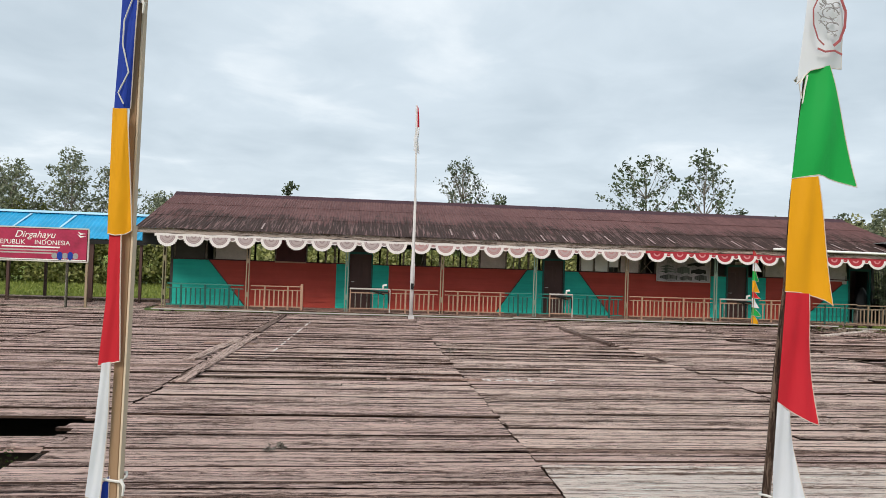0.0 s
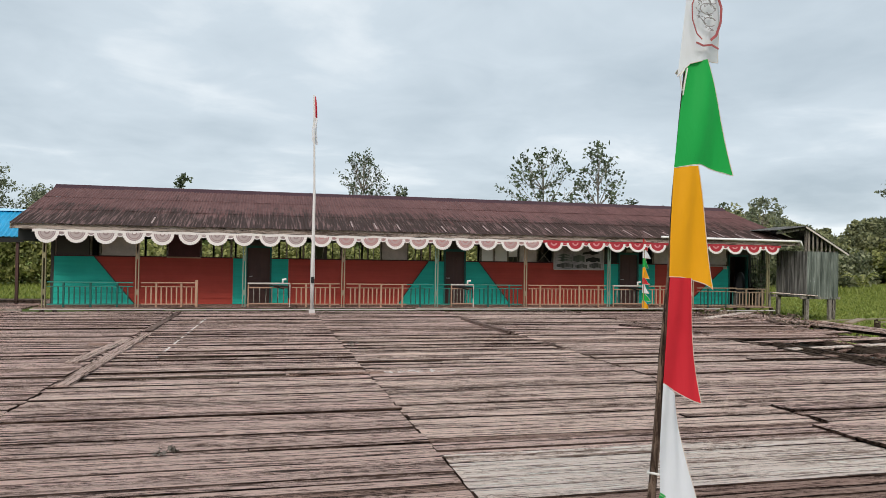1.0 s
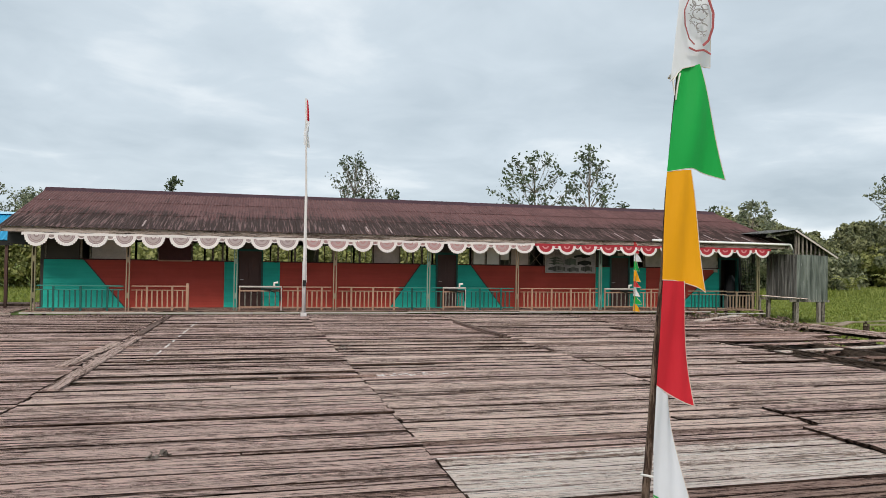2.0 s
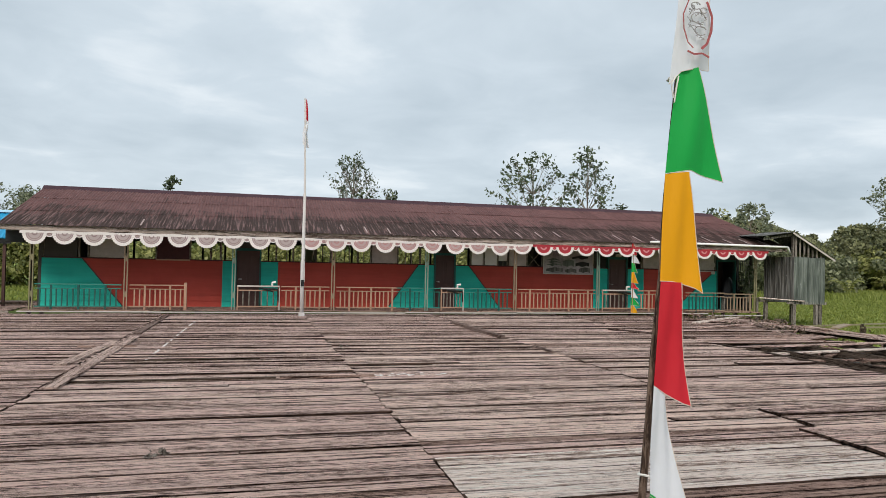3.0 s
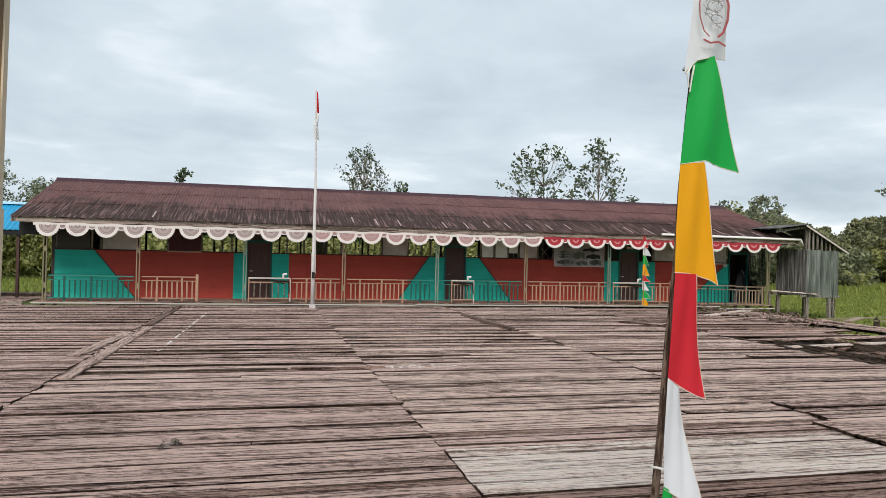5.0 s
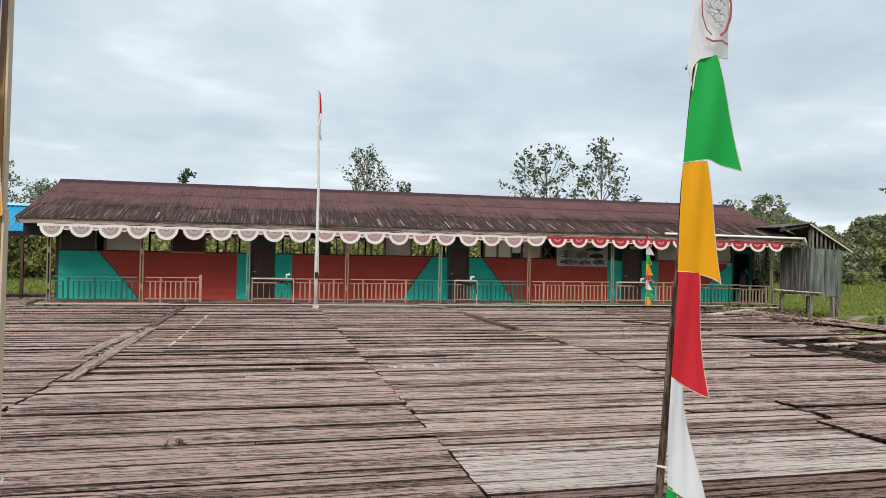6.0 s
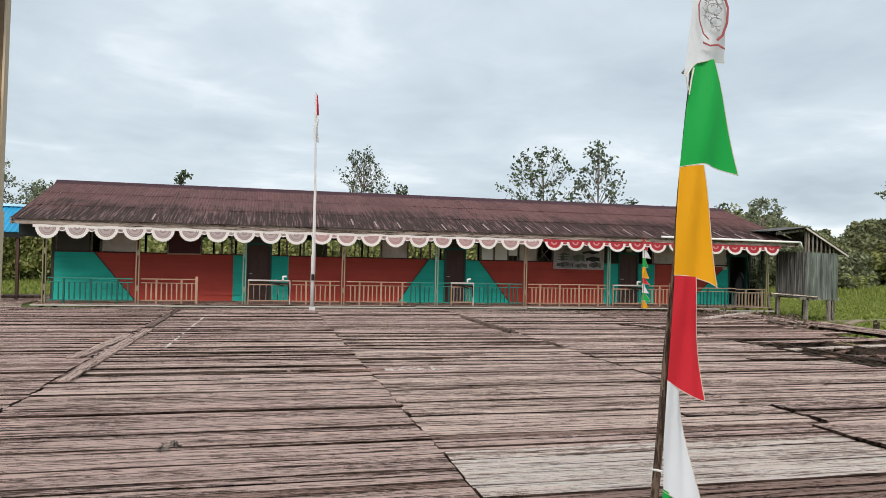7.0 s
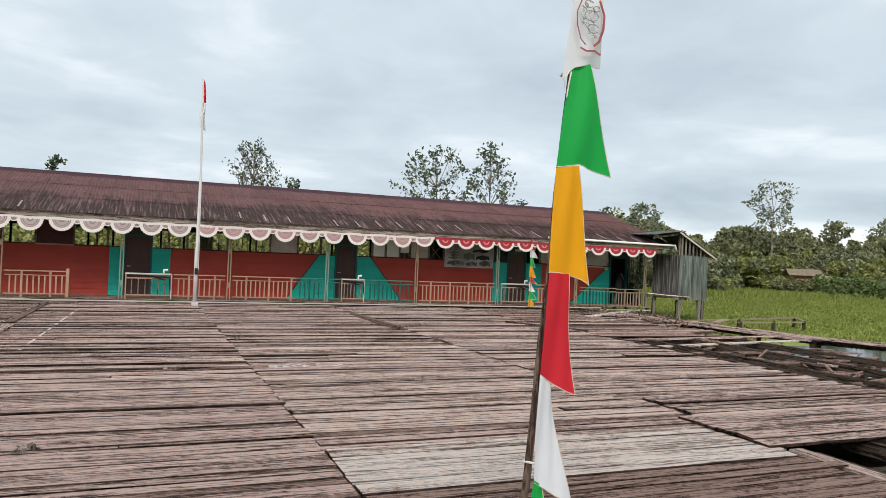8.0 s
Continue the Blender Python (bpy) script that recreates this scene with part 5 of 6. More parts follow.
for k in range(2):
    z = 0.74 + 0.09 * k
    prism(bm, [(-0.32, -0.010, z + 0.12), (-0.24, -0.010, z + 0.02), (-0.05, -0.010, z + 0.06), (-0.2, -0.010, z + 0.07)], [(-0.32, -0.007, z + 0.12), (-0.24, -0.007, z + 0.02), (-0.05, -0.007, z + 0.06), (-0.2, -0.007, z + 0.07)])
part("white_swoosh", bm, M["gutter"], sign)
for x in (-0.02, -0.62, -3.45):
    bm = bmesh.new()
    box(bm, x - 0.035, x + 0.035, 0.03, 0.09, -1.47, 0.0 if x < -0.3 else SH)
    part("leg", bm, M["tan_post"] if x > -0.3 else M["post_wood"], sign)

# ---------------------------------------------------------------- greenery
rng = np.random.default_rng(7)


def leaves(centres, radii, counts, size, squash=1.0, hang=0.0, shell=0.45):
    """Arrays of rhombic leaves scattered in round clumps."""
    pts, cen = [], []
    for c, r, n in zip(centres, radii, counts):
        d = rng.normal(size=(n, 3))
        d /= np.linalg.norm(d, axis=1)[:, None]
        rad = r * (shell + (1 - shell) * rng.random(n)) ** 0.6
        pts.append(np.asarray(c) + d * rad[:, None] * (1, 1, squash))
        cen.append(d)
    pts, out = np.concatenate(pts), np.concatenate(cen)
    n = len(pts)
    a = rng.normal(size=(n, 3)) + (0, 0, -hang)
    a /= np.linalg.norm(a, axis=1)[:, None]
    face = out + rng.normal(size=(n, 3)) * 0.8 + (0, 0, 0.5)
    b = np.cross(a, face)
    b /= np.linalg.norm(b, axis=1)[:, None] + 1e-9
    s = size * (0.6 + 0.8 * rng.random(n))[:, None]
    quads = np.stack([pts - a * s * 0.5, pts + b * s * 0.27, pts + a * s * 0.5, pts - b * s * 0.27], 1)
    return quads.reshape(-1, 3)


def leaf_mesh(name, verts, material):
    n = len(verts) // 4
    me = bpy.data.meshes.new(name)
    me.vertices.add(4 * n)
    me.vertices.foreach_set("co", verts.astype(np.float32).ravel())
    me.loops.add(4 * n)
    me.loops.foreach_set("vertex_index", np.arange(4 * n, dtype=np.int32))
    me.polygons.add(n)
    me.polygons.foreach_set("loop_start", np.arange(0, 4 * n, 4, dtype=np.int32))
    me.update(calc_edges=True)
    me.materials.append(material)
    return me


def tree(name, label, x, y, height, crown_from, spread, clumps, per_clump, leaf, clump_r, seed, material="leaf_tree", lean=0.0, group="trees behind the school", taper=0.55, dome=False):
    """A tapered, bent trunk, limbs that fork to the clumps, and loose leaves round the limbs' ends."""
    r = random.Random(seed)
    t = thing(name, label, "tree", group, at=(x, y, GROUND))
    h = height - GROUND
    trunk = [(0, 0, -0.3)] + [(lean * k / 6 + 0.12 * r.uniform(-1, 1), 0.12 * r.uniform(-1, 1), h * 0.88 * k / 6) for k in range(1, 7)]
    rad = [0.028 * h * (1 - 0.13 * k) for k in range(7)]
    bm = bmesh.new()
    tube(bm, trunk, [max(0.02, v * 0.42) for v in rad], 7)
    ends = []
    for k in range(clumps):
        f = (k + 0.5) / clumps
        z = h * (crown_from + (1 - crown_from) * f)
        a = k * 2.4 + r.uniform(-0.5, 0.5)
        reach = spread * (math.sqrt(max(0.04, 1 - ((f - 0.35) / 0.68) ** 2)) * r.random() ** 0.4 if dome else (1.0 - taper * f) * r.uniform(0.3, 1.0))
        i = min(6, max(1, int(6 * (z - 0.9) / (0.88 * h))))
        p0 = Vector(trunk[i])
        e = Vector((lean * z / h + reach * math.cos(a), reach * math.sin(a), z))
        m = p0.lerp(e, 0.55) + Vector((0, 0, -0.12 * reach))
        tube(bm, [p0, m, e], [0.024 + 0.003 * h * (1 - f), 0.018, 0.009], 5)
        ends.append(e)
        for j in range(4):
            e2 = e + Vector((r.uniform(-1, 1), r.uniform(-1, 1), r.uniform(-0.7, 0.9))) * clump_r * 1.35
            tube(bm, [m.lerp(e, 0.2 + 0.2 * j), e2], [0.011, 0.005], 4)
            ends.append(e2)
    part("trunk", bm, M["bark"], t)
    v = leaves(ends, [clump_r * r.uniform(0.7, 1.2) for _ in ends], [max(4, int(per_clump * r.uniform(0.2, 0.75)))] * len(ends), leaf, 0.85, 0.3, 0.05)
    ob = new("crown", leaf_mesh("crown", v, M[material]))
    ob.parent = t
    return t


crown = new("leaves", leaf_mesh("leaves", leaves(PLANT_TIPS, [0.20] * len(PLANT_TIPS), [16] * len(PLANT_TIPS), 0.13, 1.0, 0.3, 0.1), M["leaf_tree"]))
crown.parent = plant
# sparse large-leaved trees that stand over the roof line
tree("tree", "slender tree with a sparse open crown behind the roof", 5.05, 49.1, 8.75, 0.50, 1.75, 74, 9, 0.20, 0.30, 12, dome=True)
tree("tree", "broad sparse tree with large leaves behind the roof", 18.4, 49.1, 9.6, 0.50, 2.9, 50, 7, 0.30, 0.42, 2, "leaf_tree", dome=True)
tree("tree", "tall leafy tree with a dense lower crown behind the roof", 23.6, 49.1, 10.2, 0.46, 4.4, 48, 11, 0.30, 0.44, 3, lean=-0.9, taper=0.97)
tree("tree", "young tree just rising over the roof", -6.85, 49.1, 6.95, 0.74, 0.6, 6, 20, 0.22, 0.24, 4, taper=0.8)
tree("tree", "young tree just rising over the roof", 7.75, 49.1, 6.5, 0.8, 0.6, 5, 16, 0.34, 0.3, 5)
tree("tree", "young tree just rising over the roof", 25.3, 49.1, 6.35, 0.8, 0.6, 4, 14, 0.30, 0.3, 6)
tree("tree", "leafy tree beside the stilt closet", 37.3, 49.1, 6.75, 0.5, 1.6, 26, 16, 0.30, 0.36, 7, "leaf_open", dome=True)
tree("tree", "low leafy tree behind the east gable", 33.2, 49.1, 5.95, 0.6, 1.0, 8, 30, 0.3, 0.4, 8)
# trees behind the blue roof
for k, (x, y, h, wide) in enumerate(((-27.6, 55.4, 8.0, 2.1), (-25.0, 58.4, 7.2, 1.7), (-23.4, 55.4, 9.0, 1.8), (-20.8, 56.6, 8.2, 1.5), (-31.8, 55.2, 7.8, 2.4), (-16.6, 55.4, 6.0, 1.5), (-18.6, 60.2, 6.5, 1.6), (-36.6, 57.7, 8.6, 2.6), (-14.6, 58.4, 6.0, 1.5), (-29.4, 57.0, 7.3, 1.8))):
    tree("tree", "thin tree with a loose open crown behind the blue roof", x, y, h, 0.42, wide, 36, 20, 0.23, 0.40, 20 + k, "leaf_open", group="trees behind the walkway", dome=True)
# far trees over the right-hand woods
tree("tree", "tall pale-stemmed tree standing over the woods", 73.2, 69.1, 12.9, 0.58, 3.1, 46, 7, 0.40, 0.46, 40, "leaf_open", group="trees of the far woods", dome=True)
tree("tree", "flat-topped tree over the far woods", 84.7, 69.1, 8.4, 0.80, 2.2, 16, 14, 0.42, 0.5, 41, "leaf_far", group="trees of the far woods")
tree("tree", "leafy tree over the far woods", 94.5, 69.1, 9.0, 0.6, 3.0, 14, 50, 0.45, 0.9, 42, "leaf_far", group="trees of the far woods")


def thicket(name, label, line, deep, height, clumps, per, leaf, r, material, group=""):
    """A bank of shrubs along a line: many leafy clumps with an uneven top."""
    cs, rs, ns = [], [], []
    seg = [math.dist(a, b) for a, b in zip(line, line[1:])]
    for k in range(clumps):
        d = sum(seg) * rng.random()
        i = 0
        while d > seg[i] and i < len(seg) - 1:
            d -= seg[i]
            i += 1
        f = d / seg[i]
        x, y = (line[i][j] + (line[i + 1][j] - line[i][j]) * f for j in (0, 1))
        back = rng.random()
        top = height * (0.64 + 0.36 * back) * (0.86 + 0.26 * noise.noise(Vector((x * 0.16, y * 0.16, 0))))
        z = GROUND + top * rng.random() ** 0.7
        nx, ny = -(line[i + 1][1] - line[i][1]) / seg[i], (line[i + 1][0] - line[i][0]) / seg[i]
        cs.append((x + nx * deep * back, y + ny * deep * back, z))
        rs.append(r * (0.6 + 0.7 * rng.random()))
        ns.append(per)
    ob = new(name, leaf_mesh(name, leaves(cs, rs, ns, leaf, 0.85, 0.2, 0.5), M[material]))
    return tagged(ob, label, "shrubs", group, "stuff")


thicket("shrubs", "dense yellowish green shrubs behind the school", [(-7.5, 36.5), (26, 36.5)], 3.5, 3.6, 480, 150, 0.24, 0.75, "leaf_yellow")
thicket("shrubs", "darker green undergrowth behind the school", [(-7.5, 40), (26, 40)], 4.0, 5.4, 560, 120, 0.32, 0.9, "leaf_bush")
thicket("shrubs", "tall yellowish green shrubs beyond the covered walkway", [(-62, 50), (-9, 53), (2, 54)], 5.0, 6.0, 1000, 150, 0.30, 1.0, "leaf_yellow")
thicket("woods", "dense green woods at the far edge of the meadow", [(24, 80), (50, 78), (69, 73), (79, 66)], 10.0, 9.4, 1700, 90, 0.52, 0.9, "leaf_far")
thicket("woods", "green woods along the east side of the meadow", [(79, 66), (97, 52), (125, 40)], 9.0, 7.9, 1300, 90, 0.50, 0.85, "leaf_far")
thicket("woods", "pale broad-leaved shrubs among the far woods", [(24, 75), (50, 73), (66, 68), (77, 59), (92, 47), (110, 35)], 7.0, 6.6, 420, 60, 0.50, 0.8, "leaf_shrub")
thicket("bushes", "low bushes before the field hut", [(66.0, 60.8), (72.5, 56.5)], 1.5, 1.75, 70, 90, 0.3, 0.6, "leaf_far")
thicket("woods", "lighter bushes along the foot of the far woods", [(24, 76), (50, 74), (67, 69), (77, 60), (92, 48), (110, 36)], 6.0, 5.6, 1000, 90, 0.45, 1.0, "leaf_yellow")
thicket("bushes", "rounded dark bushes in the meadow", [(60, 50), (69, 44)], 2.5, 2.2, 110, 120, 0.34, 0.8, "leaf_bush")
thicket("woods", "low shrubs beyond the closet", [(34, 53.8), (44, 56)], 6.0, 7.4, 560, 90, 0.40, 0.75, "leaf_far")
thicket("woods", "shrubs and low trees between the closet and the far woods", [(43, 56), (56, 62), (66, 72)], 7.0, 8.2, 1100, 90, 0.46, 0.8, "leaf_far")
thicket("woods", "pale broad-leaved shrubs beyond the closet", [(30, 50), (46, 53), (58, 59)], 5.0, 5.4, 300, 70, 0.42, 0.8, "leaf_shrub")


def grass(name, label, count, area, size):
    """Upright pointed blades in a stretch of meadow."""
    x0, x1, y0, y1 = area
    p = np.stack([x0 + (x1 - x0) * rng.random(count), y0 + (y1 - y0) * rng.random(count), np.full(count, GROUND - 0.02)], 1)
    a = rng.random(count) * 2 * np.pi
    h = size * (0.4 + 0.9 * rng.random(count))
    w = np.stack([np.cos(a), np.sin(a), 0 * a], 1) * (0.03 + 0.06 * rng.random(count))[:, None]
    tip = np.stack([rng.normal(size=count) * 0.35, rng.normal(size=count) * 0.35, np.ones(count)], 1) * h[:, None]
    quads = np.stack([p - w * 0.6, p + w * 0.6, p + tip * 0.75 + w * 0.5, p + tip - w * 0.2], 1).reshape(-1, 3)
    ob = new(name, leaf_mesh(name, quads, M["grass_blade"]))
    return tagged(ob, label, "grass", kind="stuff")


grass("meadow_grass", "lush green swamp grass in the meadow beyond the deck", 60000, (15.5, 46, 17, 50), 0.12)
grass("meadow_grass", "swamp grass round the pool beside the plank walk", 9000, (18.5, 46, 5, 17), 0.18)
grass("meadow_grass", "lush green swamp grass in the far meadow", 40000, (46, 80, 26, 70), 0.2)
grass("tall_grass", "taller yellowish grass along the edge of the meadow", 3500, (28, 62, 44, 53), 0.5)
grass("meadow_grass", "green grass strip behind the walkway", 30000, (-46, -8.6, 31, 55), 0.2)



def fan_palm(x, y, tall, fronds, seed):
    """A low palm: arched fronds with hanging leaflets."""
    r = random.Random(seed)
    palm = thing("palm", "low yellowish palm with arched fronds before the woods", "palm", "palms before the woods", at=(x, y, GROUND))
    for k in range(fronds):
        a, reach, lift = 6.283 * k / fronds + r.uniform(-0.3, 0.3), tall * r.uniform(0.55, 0.9), tall * r.uniform(0.7, 1.05)
        mid = [Vector((reach * t * math.cos(a), reach * t * math.sin(a), lift * (1.9 * t - 1.15 * t * t) + 0.15)) for t in [j / 9 for j in range(10)]]
        bm = bmesh.new()
        tube(bm, mid, [0.05 - 0.004 * j for j in range(10)], 4)
        side = Vector((-math.sin(a), math.cos(a), 0))
        for j in range(1, 10):
            along = (mid[j] - mid[j - 1]).normalized()
            for sgn in (-1, 1):
                tip = mid[j] + side * sgn * 0.32 * tall * (1 - 0.07 * j) * 0.7 + along * 0.25 + Vector((0, 0, -0.10 * tall))
                bm.faces.new([bm.verts.new(p) for p in (mid[j] - along * 0.09, tip, mid[j] + along * 0.09)])
        part("frond", bm, M["leaf_yellow"], palm)


for x, y, tall, fronds, seed in ((73.2, 57.6, 2.6, 9, 1), (75.2, 55.2, 2.2, 8, 2), (63.5, 60.5, 2.3, 8, 3), (52.0, 54.5, 2.0, 7, 4)):
    fan_palm(x, y, tall, fronds, seed)

# small brown hut at the edge of the woods
hut = thing("field_hut", "small brown timber hut at the edge of the woods", "hut", at=(70.6, 61.8, GROUND + 0.05), turn=-35)
hut.scale = (0.95, 1.0, 1.0)
bm = bmesh.new()
box(bm, -1.5, 1.5, -1.2, 1.2, 0.4, 1.9)
part("wall", bm, plain("rusty_brown_boards", (0.34, 0.145, 0.065), 0.8, 0.3, 2.0), hut)
for s in (-1, 1):
    bm = bmesh.new()
    prism(bm, [(-2.1, 0, 2.6), (-2.1, s * 1.7, 1.9), (-2.1, s * 1.7, 1.95), (-2.1, 0, 2.67)], [(1.9, 0, 2.6), (1.9, s * 1.7, 1.9), (1.9, s * 1.7, 1.95), (1.9, 0, 2.67)])
    part("roof_slope", bm, plain("thatch_brown", (0.22, 0.17, 0.12), 0.9, 0.3, 3.0), hut)
for x in (-1.4, 0.0, 1.4):
    bm = bmesh.new()
    box(bm, x - 0.08, x + 0.08, -1.2, -1.04, -0.6, 0.4)
    part("stilt", bm, M["post_wood"], hut)
bm = bmesh.new()
box(bm, 0.3, 1.0, -1.23, -1.205, 0.5, 1.7)
part("door", bm, M["door"], hut)
bm = bmesh.new()
prism(bm, [(1.3, -2.6, 1.50), (1.3, -0.8, 1.95), (1.3, -0.8, 2.0), (1.3, -2.6, 1.56)], [(3.9, -2.6, 1.42), (3.9, -0.8, 1.85), (3.9, -0.8, 1.9), (3.9, -2.6, 1.48)])
part("porch_roof", bm, plain("grey_porch_thatch", (0.30, 0.25, 0.20), 0.9, 0.3, 3.0), hut)
for x in (1.45, 2.6, 3.7):
    bm = bmesh.new()
    box(bm, x - 0.07, x + 0.07, -2.45, -2.31, -0.6, 1.48)
    part("porch_post", bm, M["post_wood"], hut)

# ---------------------------------------------------------------- low rail and walk in the meadow
low_rail = thing("low_rail", "low weathered timber rail on short posts in the grass", "rail")
for p, q in (((19.2, 20.0, -0.22), (23.3, 21.0, -0.22)), ((18.4, 19.1, -0.24), (21.9, 19.3, -0.24)), ((23.3, 21.0, -0.22), (21.9, 19.3, -0.23)), ((16.4, 19.8, -0.26), (19.2, 20.0, -0.22))):
    bm = bmesh.new()
    beam(bm, p, q, 0.08, 0.05)
    part("rail", bm, M["olive_post"], low_rail)
bm = bmesh.new()
beam(bm, (17.1, 18.9, -0.24), (18.6, 19.9, -0.20), 0.26, 0.04)
part("cross_plank", bm, M["tan_post"], low_rail)
for x, y in ((16.6, 19.8), (18.5, 19.1), (19.3, 20.0), (20.2, 19.2), (21.85, 19.3), (23.2, 20.95)):
    bm = bmesh.new()
    beam(bm, (x, y, GROUND - 0.3), (x, y, -0.20), 0.09, 0.09)
    part("post", bm, M["beam"], low_rail)

side_walk = thing("side_walk", "narrow worn plank walk along the edge of the meadow", "walkway")
r = random.Random(5)
pts = [(13.3, 19.3), (13.75, 16.6), (14.0, 14.2), (14.3, 12.4), (15.2, 10.9), (16.4, 9.4)]
for (xa, ya), (xb, yb) in zip(pts, pts[1:]):
    d = math.dist((xa, ya), (xb, yb))
    nx, ny = -(yb - ya) / d, (xb - xa) / d
    bm = bmesh.new()
    beam(bm, (xa + nx * 0.42, ya + ny * 0.42, -0.11), (xb + nx * 0.42, yb + ny * 0.42, -0.12), 0.08, 0.16)
    part("side_beam", bm, M["beam"], side_walk)
    for k in range(4):
        o = 0.24 * (k - 1.5)
        bm = bmesh.new()
        e = r.uniform(-0.1, 0.25)
        beam(bm, (xa + nx * o, ya + ny * o, 0.0 + r.uniform(-0.03, 0.03)), (xb + nx * o + e * (xb - xa) / d, yb + ny * o + e * (yb - ya) / d, -0.02 + r.uniform(-0.03, 0.03)), 0.22, 0.035)
        part("plank", bm, M["deck_y"], side_walk)
    for o in (-0.3, 0.3):
        bm = bmesh.new()
        beam(bm, (xa + nx * o, ya + ny * o, GROUND - 0.3), (xa + nx * o, ya + ny * o, -0.03), 0.12, 0.12)
        part("pile", bm, M["beam"], side_walk)

# ---------------------------------------------------------------- fallen timbers of the broken deck
rubble = [((8.75, 12.75, -0.06), (14.3, 13.15, -0.03), 0.20, "deck"), ((8.75, 11.85, -0.10), (13.6, 12.35, -0.05), 0.16, "deck_pale"), ((8.70, 11.0, -0.12), (11.5, 10.75, -0.10), 0.18, "deck_dark"),
          ((11.3, 10.9, -0.14), (10.7, 8.9, -0.10), 0.16, "deck_pale"), ((8.5, 9.6, -0.16), (13.2, 9.9, -0.14), 0.2, "deck_dark"), ((9.1, 8.6, -0.16), (14.0, 8.2, -0.16), 0.2, "deck_dark"),
          ((9.0, 7.4, -0.15), (13.2, 7.0, -0.14), 0.2, "deck")]
# planks dropped near the veranda
rubble += [((10.9, 13.2, -0.12), (11.6, 9.2, -0.16), 0.18, "deck_dark"),
          ((11.2, 17.9, 0.03), (14.2, 20.1, 0.02), 0.26, "deck_pale"), ((12.6, 16.2, -0.04), (13.5, 18.6, 0.0), 0.22, "deck"), ((11.8, 15.2, 0.02), (12.9, 16.6, -0.12), 0.2, "deck"), ((12.2, 14.8, -0.05), (12.6, 17.0, 0.05), 0.18, "deck_dark"),
          ((9.8, 14.1, 0.03), (12.4, 14.5, 0.0), 0.2, "deck_dark"), ((10.2, 16.4, 0.03), (12.9, 17.4, 0.03), 0.2, "deck"), ((12.0, 18.4, 0.03), (14.8, 18.8, -0.05), 0.2, "deck"), ((12.4, 19.4, 0.0), (15.2, 21.0, -0.04), 0.22, "deck_dark")]
r = random.Random(21)
for k in range(20):
    x, y, a, d = r.uniform(9.2, 13.4), r.uniform(6.2, 14.0), r.choice((0.05, -0.1, 0.2, 1.4, 1.6, 0.6, -0.5)) + r.gauss(0, 0.15), r.uniform(0.7, 2.3)
    z = r.uniform(-0.28, -0.09) if y < 13 else r.uniform(-0.02, 0.03)
    rubble.append(((x - d / 2 * math.cos(a), y - d / 2 * math.sin(a), z), (x + d / 2 * math.cos(a), y + d / 2 * math.sin(a), z + r.uniform(-0.06, 0.06)), r.uniform(0.08, 0.2), r.choice(("deck", "deck_dark", "deck_dark", "deck_dark"))))
for p, q, w, key in rubble:
    bm = bmesh.new()
    beam(bm, p, q, w, 0.035)
    along_y = abs(q[1] - p[1]) > abs(q[0] - p[0]) and key != "deck_pale"
    ob = part("loose_plank", bm, M[key + "_y" if along_y else key], None, soften=0.006)
    tagged(ob, {"deck": "fallen grey weathered plank on the broken deck", "deck_dark": "dark damp plank lying on the broken deck", "deck_pale": "pale grey loose plank on the broken deck"}[key], "plank", "loose planks")

# dead plants and splinters along the broken edge
r = random.Random(33)
M["dead_leaf"] = leaf_material("dead_leaves", (0.035, 0.024, 0.016), (0.22, 0.165, 0.115), 0.1)
cs = [(r.uniform(12.2, 14.6), r.uniform(15.5, 21.2), r.uniform(-0.35, 0.0)) for k in range(90)] + [(r.uniform(13.0, 18.0), r.uniform(21.6, 23.6), r.uniform(-0.5, -0.25)) for k in range(70)] + [(r.uniform(8.7, 13.5), r.uniform(6.5, 13.0), r.uniform(-0.5, -0.28)) for k in range(50)]
ob = new("debris", leaf_mesh("debris", leaves(cs, [r.uniform(0.15, 0.4) for c in cs], [26] * len(cs), 0.11, 0.4), M["dead_leaf"]))
tagged(ob, "brown dead plants and rubbish along the broken deck edge", "debris", kind="stuff")
bm = bmesh.new()
for k in range(110):
    x, y = (r.uniform(12.0, 14.8), r.uniform(15.0, 21.3)) if k < 60 else (r.uniform(8.8, 13.6), r.uniform(6.4, 13.2))
    a, d, z = r.uniform(0, 3.1), r.uniform(0.15, 0.6), r.uniform(-0.15, 0.08) if k < 60 else r.uniform(-0.3, -0.05)
    beam(bm, (x, y, z), (x + d * math.cos(a), y + d * math.sin(a), z + r.uniform(-0.08, 0.14)), r.uniform(0.02, 0.06), 0.025)
tagged(part("splinters", bm, M["deck_dark"], None), "broken grey timber splinters on the deck edge", "debris", kind="stuff")

# ---------------------------------------------------------------- the deck
deck = thing("timber_deck", "wide deck of weathered grey planks on piles", "deck", kind="structure")


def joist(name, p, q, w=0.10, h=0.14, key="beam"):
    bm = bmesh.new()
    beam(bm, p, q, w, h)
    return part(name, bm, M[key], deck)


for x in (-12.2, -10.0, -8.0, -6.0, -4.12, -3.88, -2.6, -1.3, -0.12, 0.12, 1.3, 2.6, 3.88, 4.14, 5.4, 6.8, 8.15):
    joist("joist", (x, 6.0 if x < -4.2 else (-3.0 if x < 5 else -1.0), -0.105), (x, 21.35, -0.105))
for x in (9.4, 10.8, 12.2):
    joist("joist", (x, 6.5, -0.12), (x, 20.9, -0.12))
